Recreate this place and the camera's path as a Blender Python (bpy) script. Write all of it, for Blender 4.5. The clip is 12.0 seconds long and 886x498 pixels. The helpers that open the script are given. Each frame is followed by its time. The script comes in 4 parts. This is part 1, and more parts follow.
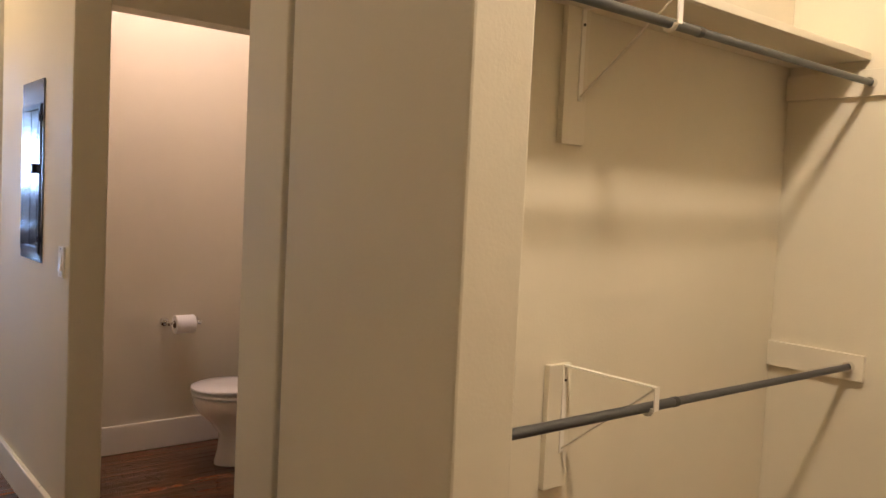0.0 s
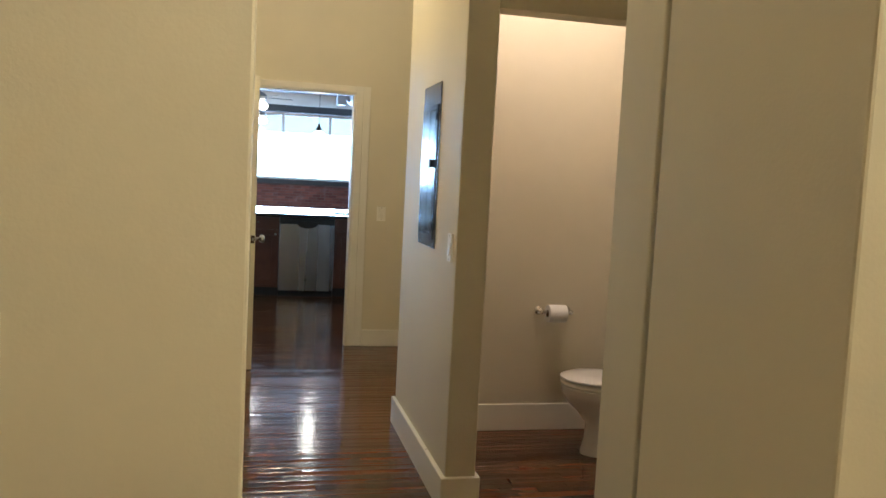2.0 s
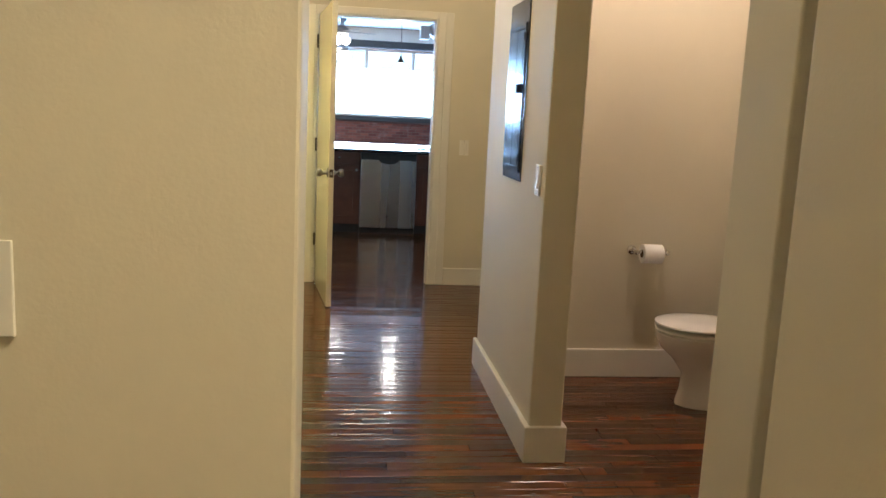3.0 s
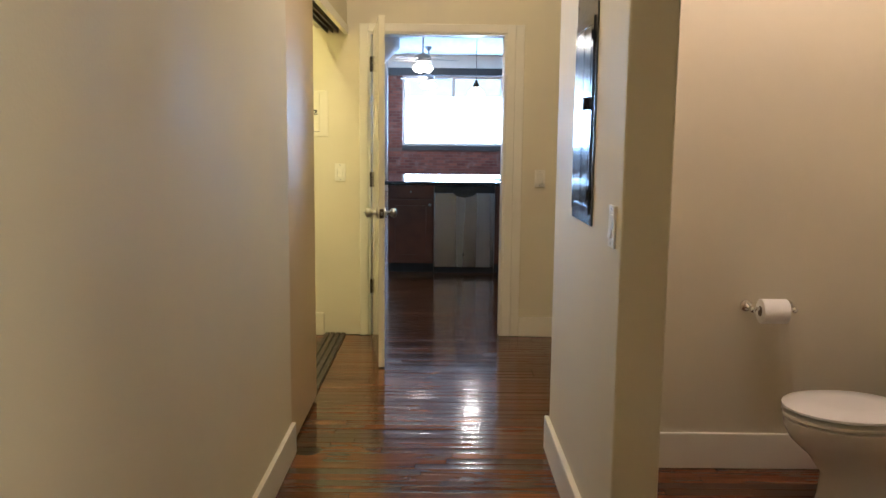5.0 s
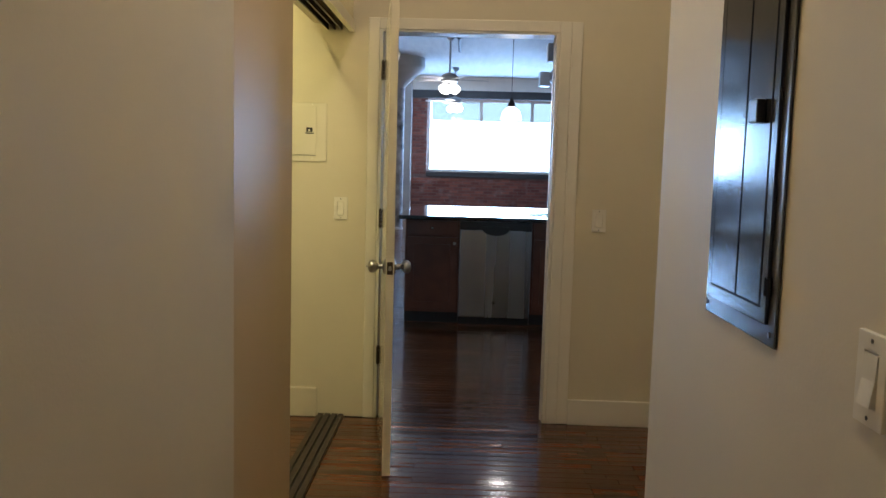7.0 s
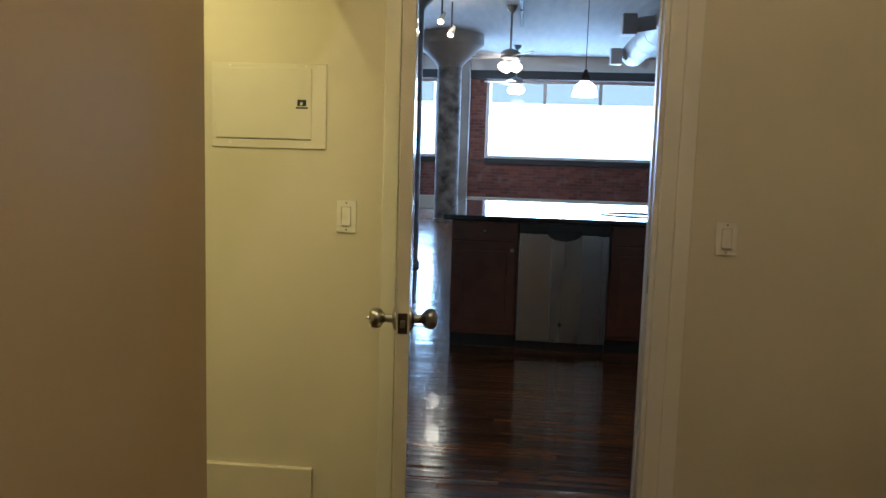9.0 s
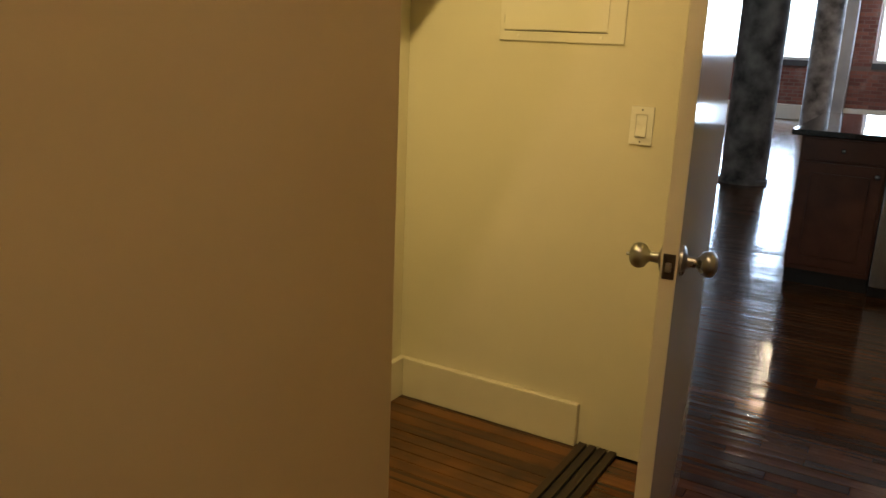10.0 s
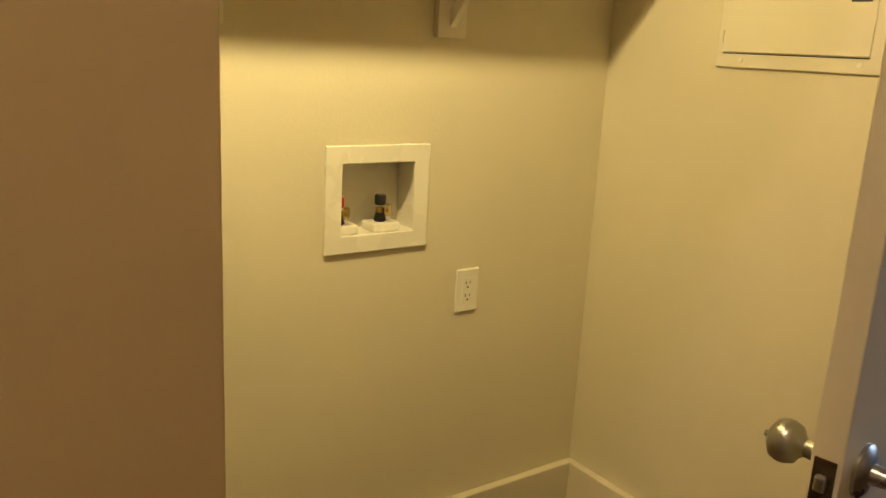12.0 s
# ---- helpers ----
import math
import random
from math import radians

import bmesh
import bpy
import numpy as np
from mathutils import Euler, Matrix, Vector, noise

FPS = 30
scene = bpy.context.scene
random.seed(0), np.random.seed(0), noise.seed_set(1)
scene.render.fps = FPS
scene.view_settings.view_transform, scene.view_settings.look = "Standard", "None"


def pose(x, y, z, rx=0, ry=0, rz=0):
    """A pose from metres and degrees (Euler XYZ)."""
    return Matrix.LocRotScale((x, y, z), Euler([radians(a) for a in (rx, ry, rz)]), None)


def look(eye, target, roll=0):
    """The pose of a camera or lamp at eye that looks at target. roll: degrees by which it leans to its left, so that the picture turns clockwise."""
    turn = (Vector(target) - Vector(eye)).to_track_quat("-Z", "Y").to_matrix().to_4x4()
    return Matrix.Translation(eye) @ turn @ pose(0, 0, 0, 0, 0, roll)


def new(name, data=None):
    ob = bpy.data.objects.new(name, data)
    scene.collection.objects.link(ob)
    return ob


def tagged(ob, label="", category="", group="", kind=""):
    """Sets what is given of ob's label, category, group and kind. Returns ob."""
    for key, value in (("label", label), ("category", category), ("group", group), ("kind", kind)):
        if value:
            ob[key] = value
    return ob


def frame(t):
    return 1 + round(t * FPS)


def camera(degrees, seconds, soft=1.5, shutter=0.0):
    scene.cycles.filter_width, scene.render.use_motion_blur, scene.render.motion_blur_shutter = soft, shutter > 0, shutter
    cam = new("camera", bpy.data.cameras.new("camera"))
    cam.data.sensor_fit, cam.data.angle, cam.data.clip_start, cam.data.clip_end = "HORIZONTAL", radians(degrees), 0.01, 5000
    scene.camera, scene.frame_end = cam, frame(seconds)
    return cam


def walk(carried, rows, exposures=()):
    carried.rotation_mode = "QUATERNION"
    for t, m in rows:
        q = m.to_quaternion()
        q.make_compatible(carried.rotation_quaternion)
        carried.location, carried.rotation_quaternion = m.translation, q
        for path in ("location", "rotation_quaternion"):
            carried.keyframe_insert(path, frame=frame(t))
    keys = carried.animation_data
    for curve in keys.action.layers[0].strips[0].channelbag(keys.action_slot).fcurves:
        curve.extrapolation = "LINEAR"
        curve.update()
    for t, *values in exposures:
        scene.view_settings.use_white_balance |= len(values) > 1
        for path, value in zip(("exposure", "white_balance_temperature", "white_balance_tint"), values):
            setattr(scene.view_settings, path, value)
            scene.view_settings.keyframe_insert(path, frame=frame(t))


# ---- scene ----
cam = camera(57.5, 12.0)
PATH = [
    (0, (0.252, 1.602, 1.404), (1.516, 3.147, 1.285), 2.8),
    (0.3, (0.268, 1.611, 1.4), (1.474, 3.204, 1.32), 3.0),
    (0.5, (0.28, 1.593, 1.406), (1.432, 3.226, 1.344), 3.1),
    (1, (0.281, 1.598, 1.401), (1.216, 3.366, 1.355), 3.5),
    (1.5, (0.275, 1.613, 1.381), (0.941, 3.497, 1.292), 3.3),
    (2, (0.279, 1.621, 1.376), (0.731, 3.562, 1.209), 2.9),
    (2.5, (0.28, 1.708, 1.34), (0.599, 3.664, 1.075), 3.1),
    (3, (0.325, 1.871, 1.328), (0.579, 3.828, 1.002), 2.7),
    (3.2, (0.362, 1.939, 1.324), (0.592, 3.898, 0.99), 2.2),
    (4.8, (0.594, 2.563, 1.333), (0.601, 4.542, 1.042), 0.6),
    (5, (0.593, 2.664, 1.331), (0.601, 4.647, 1.066), 0.6),
    (5.5, (0.609, 2.936, 1.34), (0.54, 4.923, 1.123), 2.1),
    (6, (0.585, 3.239, 1.338), (0.511, 5.226, 1.128), 2.1),
    (6.5, (0.564, 3.571, 1.342), (0.519, 5.56, 1.135), 1.5),
    (8.5, (0.563, 4.938, 1.364), (0.466, 6.926, 1.165), 1.6),
    (9, (0.561, 5.241, 1.365), (0.364, 7.216, 1.122), 1.7),
    (9.5, (0.595, 5.46, 1.362), (-0.02, 7.334, 1.028), 2.6),
    (10, (0.663, 5.656, 1.352), (-0.31, 7.329, 0.847), 2.4),
    (10.5, (0.657, 5.85, 1.35), (-0.427, 7.423, 0.758), 2.0),
    (11, (0.642, 6.051, 1.364), (-0.584, 7.533, 0.816), 1.3),
    (11.5, (0.664, 6.276, 1.362), (-0.798, 7.53, 0.825), 2.0),
    (11.7, (0.676, 6.356, 1.354), (-0.855, 7.528, 0.821), 2.5),
    (12, (0.671, 6.451, 1.361), (-0.91, 7.577, 0.88), 3.1),
]

EXPOSURES = [(0.0, 0.1, 6150, 26), (0.5, 0.14, 6200, 13), (1.0, 0.13, 6200, 10), (2.0, 0.06, 6050, 8), (2.5, 0.09, 6080, 10), (3.0, 0.3, 6100, 11), (5.0, 0.18, 6080, 14), (6.0, -0.16, 6080, 14), (6.5, -0.38, 6020, 15), (8.5, -0.68, 6200, 13), (9.3, -0.82, 6450, 11), (9.6, -0.82, 6900, 12), (10.0, -0.64, 8400, 20), (10.5, 0.09, 9200, 21), (11.0, 0.12, 8700, 19), (11.5, -0.42, 9000, 20), (12.0, -0.23, 7600, 23)]
walk(cam, [(t, look(eye, target, roll)) for t, eye, target, roll in PATH], EXPOSURES)

# ---- plan, in metres ----
HALL_TOP, LOFT_TOP = 3.4, 3.55
RIGHT, LEFT, END = 1.078, -0.032, 8.122      # faces of the hallway's walls
FAR = 24.3                                  # inner face of the loft's window wall

# ---- world and lights ----
world = bpy.data.worlds.new("sky")
scene.world = world
world.use_nodes = True
sky = world.node_tree.nodes.new("ShaderNodeTexSky")
sky.sky_type, sky.sun_disc, sky.sun_elevation, sky.sun_rotation = "NISHITA", False, radians(40), radians(160)
world.node_tree.nodes["Background"].inputs["Strength"].default_value = 0.12
world.node_tree.links.new(sky.outputs["Color"], world.node_tree.nodes["Background"].inputs["Color"])


def lamp(name, place, watts, colour, size, target=None):
    data = bpy.data.lights.new(name, "AREA" if target else "POINT")
    data.energy, data.color = watts, colour
    if target:
        data.shape, data.size = "DISK", size
    else:
        data.shadow_soft_size = size
    ob = new(name, data)
    ob.matrix_world = look(place, target) if target else pose(*place)
    return ob


WARM, ROSE, YELLOW = (1.0, 0.865, 0.60), (1.0, 0.82, 0.76), (1.0, 0.91, 0.44)
lamp("dressing_lamp_light", (1.5, 2.0, 3.28), 165, WARM, 0.10)
lamp("hall_lamp_light", (0.5, 6.0, 3.24), 58, (1.0, 0.83, 0.58), 0.06)
lamp("toilet_lamp_light", (1.78, 5.26, 2.96), 39, ROSE, 0.03)
lamp("laundry_lamp_light", (-0.275, 7.0, 2.14), 26, YELLOW, 0.07, (-0.94, 7.1, 1.75))
DAY = (0.36, 0.62, 1.0)                     # cool daylight, a lamp in each window's opening
# The third window's lamp is added out of view to brighten the loft.
for x, wide, watts in ((1.555, 3.95, 1100), (-3.58, 4.02, 1300), (6.15, 2.88, 260)):
    sheet = lamp("window_light", (x, FAR + 0.32, 2.12), watts, DAY, wide, (x, FAR - 9.0, 2.12))
    sheet.data.shape, sheet.data.size_y = "RECTANGLE", 1.80
for place in ((0.25, 17.8, 2.50), (0.28, 22.3, 2.49)):
    lamp("fan_lamp_light", place, 45, (1.0, 0.93, 0.82), 0.12)
lamp("pendant_light", (0.955, 11.2, 1.76), 12, (1.0, 0.93, 0.82), 0.05)
lamp("spot_lamp_light", (-0.72, 17.2, 3.06), 25, (1.0, 0.90, 0.72), 0.04)

# ---- materials ----
def material(name, colour, rough=0.5, metal=0.0, vary=0.06, scale=6.0, fine=90.0, bump=0.1, depth=0.002, coat=0.0, wear=0.15, stretch=(1, 1, 1)):
    """A surface with blotches, grain and fine relief."""
    m = bpy.data.materials.new(name)
    m.use_nodes = True
    nt = m.node_tree
    b = nt.nodes["Principled BSDF"]
    big, small = nt.nodes.new("ShaderNodeTexNoise"), nt.nodes.new("ShaderNodeTexNoise")
    big.inputs["Scale"].default_value, big.inputs["Detail"].default_value = scale, 4
    small.inputs["Scale"].default_value, small.inputs["Detail"].default_value = fine, 3
    geo = nt.nodes.new("ShaderNodeNewGeometry")
    along = nt.nodes.new("ShaderNodeMapping")
    along.inputs["Scale"].default_value = stretch
    nt.links.new(geo.outputs["Position"], along.inputs["Vector"])
    for n in (big, small):
        nt.links.new(along.outputs["Vector"], n.inputs["Vector"])
    ramp = nt.nodes.new("ShaderNodeMapRange")
    ramp.inputs["From Min"].default_value, ramp.inputs["From Max"].default_value = 0.3, 0.7
    ramp.inputs["To Min"].default_value, ramp.inputs["To Max"].default_value = 1 - vary, 1 + vary
    nt.links.new(big.outputs["Fac"], ramp.inputs["Value"])
    mul = nt.nodes.new("ShaderNodeVectorMath")
    mul.operation = "SCALE"
    mul.inputs[0].default_value = colour
    nt.links.new(ramp.outputs["Result"], mul.inputs["Scale"])
    nt.links.new(mul.outputs["Vector"], b.inputs["Base Color"])
    rr = nt.nodes.new("ShaderNodeMapRange")
    rr.inputs["From Min"].default_value, rr.inputs["From Max"].default_value = 0.3, 0.7
    rr.inputs["To Min"].default_value, rr.inputs["To Max"].default_value = max(0.02, rough * (1 - wear)), min(1.0, rough * (1 + wear))
    nt.links.new(big.outputs["Fac"], rr.inputs["Value"])
    nt.links.new(rr.outputs["Result"], b.inputs["Roughness"])
    b.inputs["Metallic"].default_value = metal
    b.inputs["Coat Weight"].default_value = coat
    if bump:
        bn = nt.nodes.new("ShaderNodeBump")
        bn.inputs["Strength"].default_value, bn.inputs["Distance"].default_value = bump, depth
        nt.links.new(small.outputs["Fac"], bn.inputs["Height"])
        nt.links.new(bn.outputs["Normal"], b.inputs["Normal"])
    return m


def wood_floor(name, dark, light, rough, dirt):
    """Strip boards: a tint of its own for each board, grain along x, a wavy varnish."""
    m = bpy.data.materials.new(name)
    m.use_nodes = True
    nt = m.node_tree
    b = nt.nodes["Principled BSDF"]
    geo, info = nt.nodes.new("ShaderNodeNewGeometry"), nt.nodes.new("ShaderNodeObjectInfo")
    stretch = nt.nodes.new("ShaderNodeMapping")
    stretch.inputs["Scale"].default_value = (3.0, 55.0, 8.0)
    nt.links.new(geo.outputs["Position"], stretch.inputs["Vector"])
    grain = nt.nodes.new("ShaderNodeTexNoise")
    grain.inputs["Scale"].default_value, grain.inputs["Detail"].default_value = 1.0, 6
    nt.links.new(stretch.outputs["Vector"], grain.inputs["Vector"])
    add = nt.nodes.new("ShaderNodeMath")
    add.operation = "ADD"
    nt.links.new(info.outputs["Random"], add.inputs[0])
    nt.links.new(geo.outputs["Random Per Island"], add.inputs[1])
    frac = nt.nodes.new("ShaderNodeMath")
    frac.operation = "FRACT"
    nt.links.new(add.outputs[0], frac.inputs[0])
    mix = nt.nodes.new("ShaderNodeMath")
    mix.operation = "MULTIPLY_ADD"
    mix.inputs[1].default_value = 0.55
    nt.links.new(frac.outputs[0], mix.inputs[0])
    half = nt.nodes.new("ShaderNodeMath")
    half.operation = "MULTIPLY_ADD"
    half.inputs[1].default_value, half.inputs[2].default_value = 1.0, -0.28
    nt.links.new(grain.outputs["Fac"], half.inputs[0])
    nt.links.new(half.outputs[0], mix.inputs[2])
    ramp = nt.nodes.new("ShaderNodeValToRGB")
    ramp.color_ramp.elements[0].position, ramp.color_ramp.elements[0].color = 0.1, (*dark, 1)
    ramp.color_ramp.elements[1].position, ramp.color_ramp.elements[1].color = 0.85, (*light, 1)
    nt.links.new(mix.outputs[0], ramp.inputs["Fac"])
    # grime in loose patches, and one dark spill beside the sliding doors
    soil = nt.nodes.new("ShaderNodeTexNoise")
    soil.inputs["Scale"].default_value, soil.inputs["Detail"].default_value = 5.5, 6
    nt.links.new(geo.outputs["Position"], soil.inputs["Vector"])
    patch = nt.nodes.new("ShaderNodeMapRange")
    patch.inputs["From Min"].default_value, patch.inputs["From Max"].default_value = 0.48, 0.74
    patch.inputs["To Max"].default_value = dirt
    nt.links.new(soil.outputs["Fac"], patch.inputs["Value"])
    far = nt.nodes.new("ShaderNodeVectorMath")
    far.operation = "DISTANCE"
    far.inputs[1].default_value = (0.03, 6.012, 0.0)
    nt.links.new(geo.outputs["Position"], far.inputs[0])
    edge = nt.nodes.new("ShaderNodeMath")
    edge.operation = "MULTIPLY_ADD"
    edge.inputs[1].default_value = 0.06
    nt.links.new(soil.outputs["Fac"], edge.inputs[0])
    nt.links.new(far.outputs["Value"], edge.inputs[2])
    spill = nt.nodes.new("ShaderNodeMapRange")
    spill.inputs["From Min"].default_value, spill.inputs["From Max"].default_value = 0.062, 0.092
    spill.inputs["To Min"].default_value, spill.inputs["To Max"].default_value = 0.95, 0.0
    nt.links.new(edge.outputs[0], spill.inputs["Value"])
    most = nt.nodes.new("ShaderNodeMath")
    most.operation = "MAXIMUM"
    nt.links.new(patch.outputs["Result"], most.inputs[0])
    nt.links.new(spill.outputs["Result"], most.inputs[1])
    dirty = nt.nodes.new("ShaderNodeMix")
    dirty.data_type = "RGBA"
    dirty.inputs[7].default_value = (0.012, 0.009, 0.006, 1)
    nt.links.new(most.outputs[0], dirty.inputs[0])
    nt.links.new(ramp.outputs["Color"], dirty.inputs[6])
    nt.links.new(dirty.outputs[2], b.inputs["Base Color"])
    dull = nt.nodes.new("ShaderNodeMath")
    dull.operation = "MULTIPLY_ADD"
    dull.inputs[1].default_value, dull.inputs[2].default_value = 0.12, rough
    nt.links.new(most.outputs[0], dull.inputs[0])
    nt.links.new(dull.outputs[0], b.inputs["Roughness"])
    wave = nt.nodes.new("ShaderNodeTexNoise")
    wave.inputs["Scale"].default_value, wave.inputs["Detail"].default_value = 1.0, 3
    ws = nt.nodes.new("ShaderNodeMapping")
    ws.inputs["Scale"].default_value = (0.9, 16.0, 4.0)
    nt.links.new(geo.outputs["Position"], ws.inputs["Vector"])
    nt.links.new(ws.outputs["Vector"], wave.inputs["Vector"])
    bn = nt.nodes.new("ShaderNodeBump")
    bn.inputs["Strength"].default_value, bn.inputs["Distance"].default_value = 0.03, 0.004
    nt.links.new(wave.outputs["Fac"], bn.inputs["Height"])
    nt.links.new(bn.outputs["Normal"], b.inputs["Normal"])
    return m


def brick_wall(name):
    m = bpy.data.materials.new(name)
    m.use_nodes = True
    nt = m.node_tree
    b = nt.nodes["Principled BSDF"]
    geo = nt.nodes.new("ShaderNodeNewGeometry")
    turn = nt.nodes.new("ShaderNodeMapping")
    turn.inputs["Rotation"].default_value = (radians(90), 0, 0)
    nt.links.new(geo.outputs["Position"], turn.inputs["Vector"])
    br = nt.nodes.new("ShaderNodeTexBrick")
    br.inputs["Color1"].default_value, br.inputs["Color2"].default_value = (0.27, 0.10, 0.075, 1), (0.17, 0.06, 0.05, 1)
    br.inputs["Mortar"].default_value = (0.22, 0.14, 0.12, 1)
    br.inputs["Scale"].default_value, br.inputs["Mortar Size"].default_value = 1.0, 0.010
    br.inputs["Brick Width"].default_value, br.inputs["Row Height"].default_value = 0.215, 0.075
    nt.links.new(turn.outputs["Vector"], br.inputs["Vector"])
    ns = nt.nodes.new("ShaderNodeTexNoise")
    ns.inputs["Scale"].default_value, ns.inputs["Detail"].default_value = 1.7, 6
    nt.links.new(geo.outputs["Position"], ns.inputs["Vector"])
    mr = nt.nodes.new("ShaderNodeMapRange")
    mr.inputs["From Min"].default_value, mr.inputs["From Max"].default_value = 0.56, 0.95
    nt.links.new(ns.outputs["Fac"], mr.inputs["Value"])
    mx = nt.nodes.new("ShaderNodeMix")
    mx.data_type = "RGBA"
    mx.inputs[7].default_value = (0.42, 0.38, 0.36, 1)
    nt.links.new(mr.outputs["Result"], mx.inputs[0])
    nt.links.new(br.outputs["Color"], mx.inputs[6])
    nt.links.new(mx.outputs[2], b.inputs["Base Color"])
    bn = nt.nodes.new("ShaderNodeBump")
    bn.inputs["Strength"].default_value, bn.inputs["Distance"].default_value = 0.5, 0.01
    bn.invert = True
    nt.links.new(br.outputs["Fac"], bn.inputs["Height"])
    nt.links.new(bn.outputs["Normal"], b.inputs["Normal"])
    b.inputs["Roughness"].default_value = 0.9
    return m


def glow(name, colour, strength):
    m = bpy.data.materials.new(name)
    m.use_nodes = True
    b = m.node_tree.nodes["Principled BSDF"]
    b.inputs["Base Color"].default_value = (*colour, 1)
    b.inputs["Emission Color"].default_value, b.inputs["Emission Strength"].default_value = (*colour, 1), strength
    return m


def pane_glass(name, tint):
    m = bpy.data.materials.new(name)
    m.use_nodes = True
    nt = m.node_tree
    clear, gloss, mix = nt.nodes.new("ShaderNodeBsdfTransparent"), nt.nodes.new("ShaderNodeBsdfGlossy"), nt.nodes.new("ShaderNodeMixShader")
    clear.inputs["Color"].default_value = (*tint, 1)
    gloss.inputs["Roughness"].default_value = 0.03
    mix.inputs["Fac"].default_value = 0.06
    nt.links.new(clear.outputs[0], mix.inputs[1])
    nt.links.new(gloss.outputs[0], mix.inputs[2])
    nt.links.new(mix.outputs[0], nt.nodes["Material Output"].inputs["Surface"])
    return m


PAINT = material("cream_wall_paint", (0.66, 0.60, 0.455), 0.68, vary=0.035, scale=2.0, fine=120, bump=0.19, depth=0.0025)
TRIM = material("white_trim_paint", (0.76, 0.72, 0.62), 0.32, vary=0.03, scale=5, fine=40, bump=0.08, depth=0.001)
DOORPAINT = material("semi_gloss_door_paint", (0.68, 0.63, 0.50), 0.10, wear=0.0, vary=0.02, scale=3, fine=12, bump=0.02, depth=0.001)
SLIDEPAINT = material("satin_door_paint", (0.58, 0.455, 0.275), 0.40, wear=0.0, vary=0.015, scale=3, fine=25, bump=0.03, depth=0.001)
CREAMWOOD = material("cream_painted_wood", (0.68, 0.62, 0.48), 0.45, vary=0.04, scale=4, fine=60, bump=0.1, depth=0.001)
CEILPAINT = material("ceiling_paint", (0.78, 0.75, 0.70), 0.8, vary=0.03, scale=3, fine=120, bump=0.2)
PLASTIC = material("white_plastic", (0.79, 0.755, 0.66), 0.28, vary=0.015, bump=0.0)
PORCELAIN = material("white_porcelain", (0.84, 0.82, 0.78), 0.08, vary=0.01, bump=0.0, coat=0.5)
PAPER = material("tissue_paper", (0.86, 0.84, 0.80), 0.95, vary=0.02, fine=400, bump=0.4)
CARD = material("brown_cardboard", (0.10, 0.065, 0.04), 0.9)
NICKEL = material("satin_nickel", (0.37, 0.365, 0.35), 0.30, metal=1.0, vary=0.05, bump=0.0)
CHROME = material("chrome", (0.75, 0.74, 0.72), 0.10, metal=1.0, vary=0.03, bump=0.0)
ZINC = material("grey_zinc_tube", (0.105, 0.108, 0.112), 0.38, metal=0.7, vary=0.10, scale=20, bump=0.0)
DARKSTEEL = material("dark_grey_painted_steel", (0.030, 0.031, 0.036), 0.14, metal=0.0, vary=0.08, scale=8, bump=0.05)
TRIMSTEEL = material("mid_grey_painted_steel", (0.075, 0.072, 0.072), 0.20, metal=0.0, vary=0.08, scale=8, bump=0.05)
for m in (DARKSTEEL, TRIMSTEEL, SLIDEPAINT):
    m.node_tree.nodes["Principled BSDF"].inputs["Specular IOR Level"].default_value = 0.16
LATCHM = material("worn_bronze_plate", (0.085, 0.062, 0.045), 0.4, metal=0.8, vary=0.2, scale=60, bump=0.0)
BLACK = material("black_plastic", (0.012, 0.012, 0.013), 0.35, bump=0.0)
WHITEMETAL = material("white_enamelled_metal", (0.80, 0.76, 0.66), 0.38, vary=0.03, bump=0.0)
CREAMPANEL = material("painted_panel_metal", (0.70, 0.65, 0.53), 0.36, vary=0.03, scale=4, bump=0.03)
BRASS = material("brass", (0.70, 0.48, 0.18), 0.25, metal=1.0, bump=0.0)
RED = material("red_plastic", (0.45, 0.02, 0.02), 0.35, bump=0.0)
# Vertical streaks in the colour stand in for reflections on the dishwasher's door.
STEEL = material("stainless_steel_streak_reflections", (0.33, 0.345, 0.38), 0.27, metal=1.0, vary=0.12, scale=2.2, bump=0.0, wear=0.1, stretch=(4.0, 4.0, 0.12))
GRANITE = material("polished_black_granite", (0.012, 0.012, 0.014), 0.07, vary=0.4, scale=160, bump=0.0)
CHERRY = material("cherry_stained_wood", (0.10, 0.030, 0.016), 0.36, vary=0.22, scale=9, fine=60, bump=0.08)
TRACKM = material("dark_bronze_track", (0.045, 0.030, 0.022), 0.38, metal=0.3, vary=0.15, scale=30, bump=0.1)
CONCRETE = material("weathered_concrete", (0.34, 0.33, 0.31), 0.85, vary=0.22, scale=1.8, fine=25, bump=0.35, depth=0.006)
BOARDMARK = material("board_marked_concrete", (0.36, 0.35, 0.33), 0.85, vary=0.16, scale=1.6, fine=14, bump=0.3, depth=0.006, stretch=(5.0, 0.8, 1.0))
COLUMNM = material("worn_painted_concrete", (0.26, 0.255, 0.25), 0.75, vary=0.8, scale=4.5, fine=30, bump=0.4, depth=0.006)
BEAMM = material("dark_painted_steel_beam", (0.05, 0.055, 0.06), 0.6, vary=0.15)
DUCTM = material("painted_duct", (0.46, 0.46, 0.46), 0.5, vary=0.08, scale=5, bump=0.05)
FANM = material("dark_fan_metal", (0.06, 0.05, 0.045), 0.4, metal=0.4)
FANBODY = material("grey_enamelled_fan", (0.26, 0.27, 0.28), 0.4, vary=0.05, bump=0.0)
FANBLADE = material("pale_fan_blade", (0.50, 0.50, 0.49), 0.45, vary=0.06, bump=0.02)
WINFRAME = material("white_window_frame", (0.75, 0.75, 0.74), 0.45)
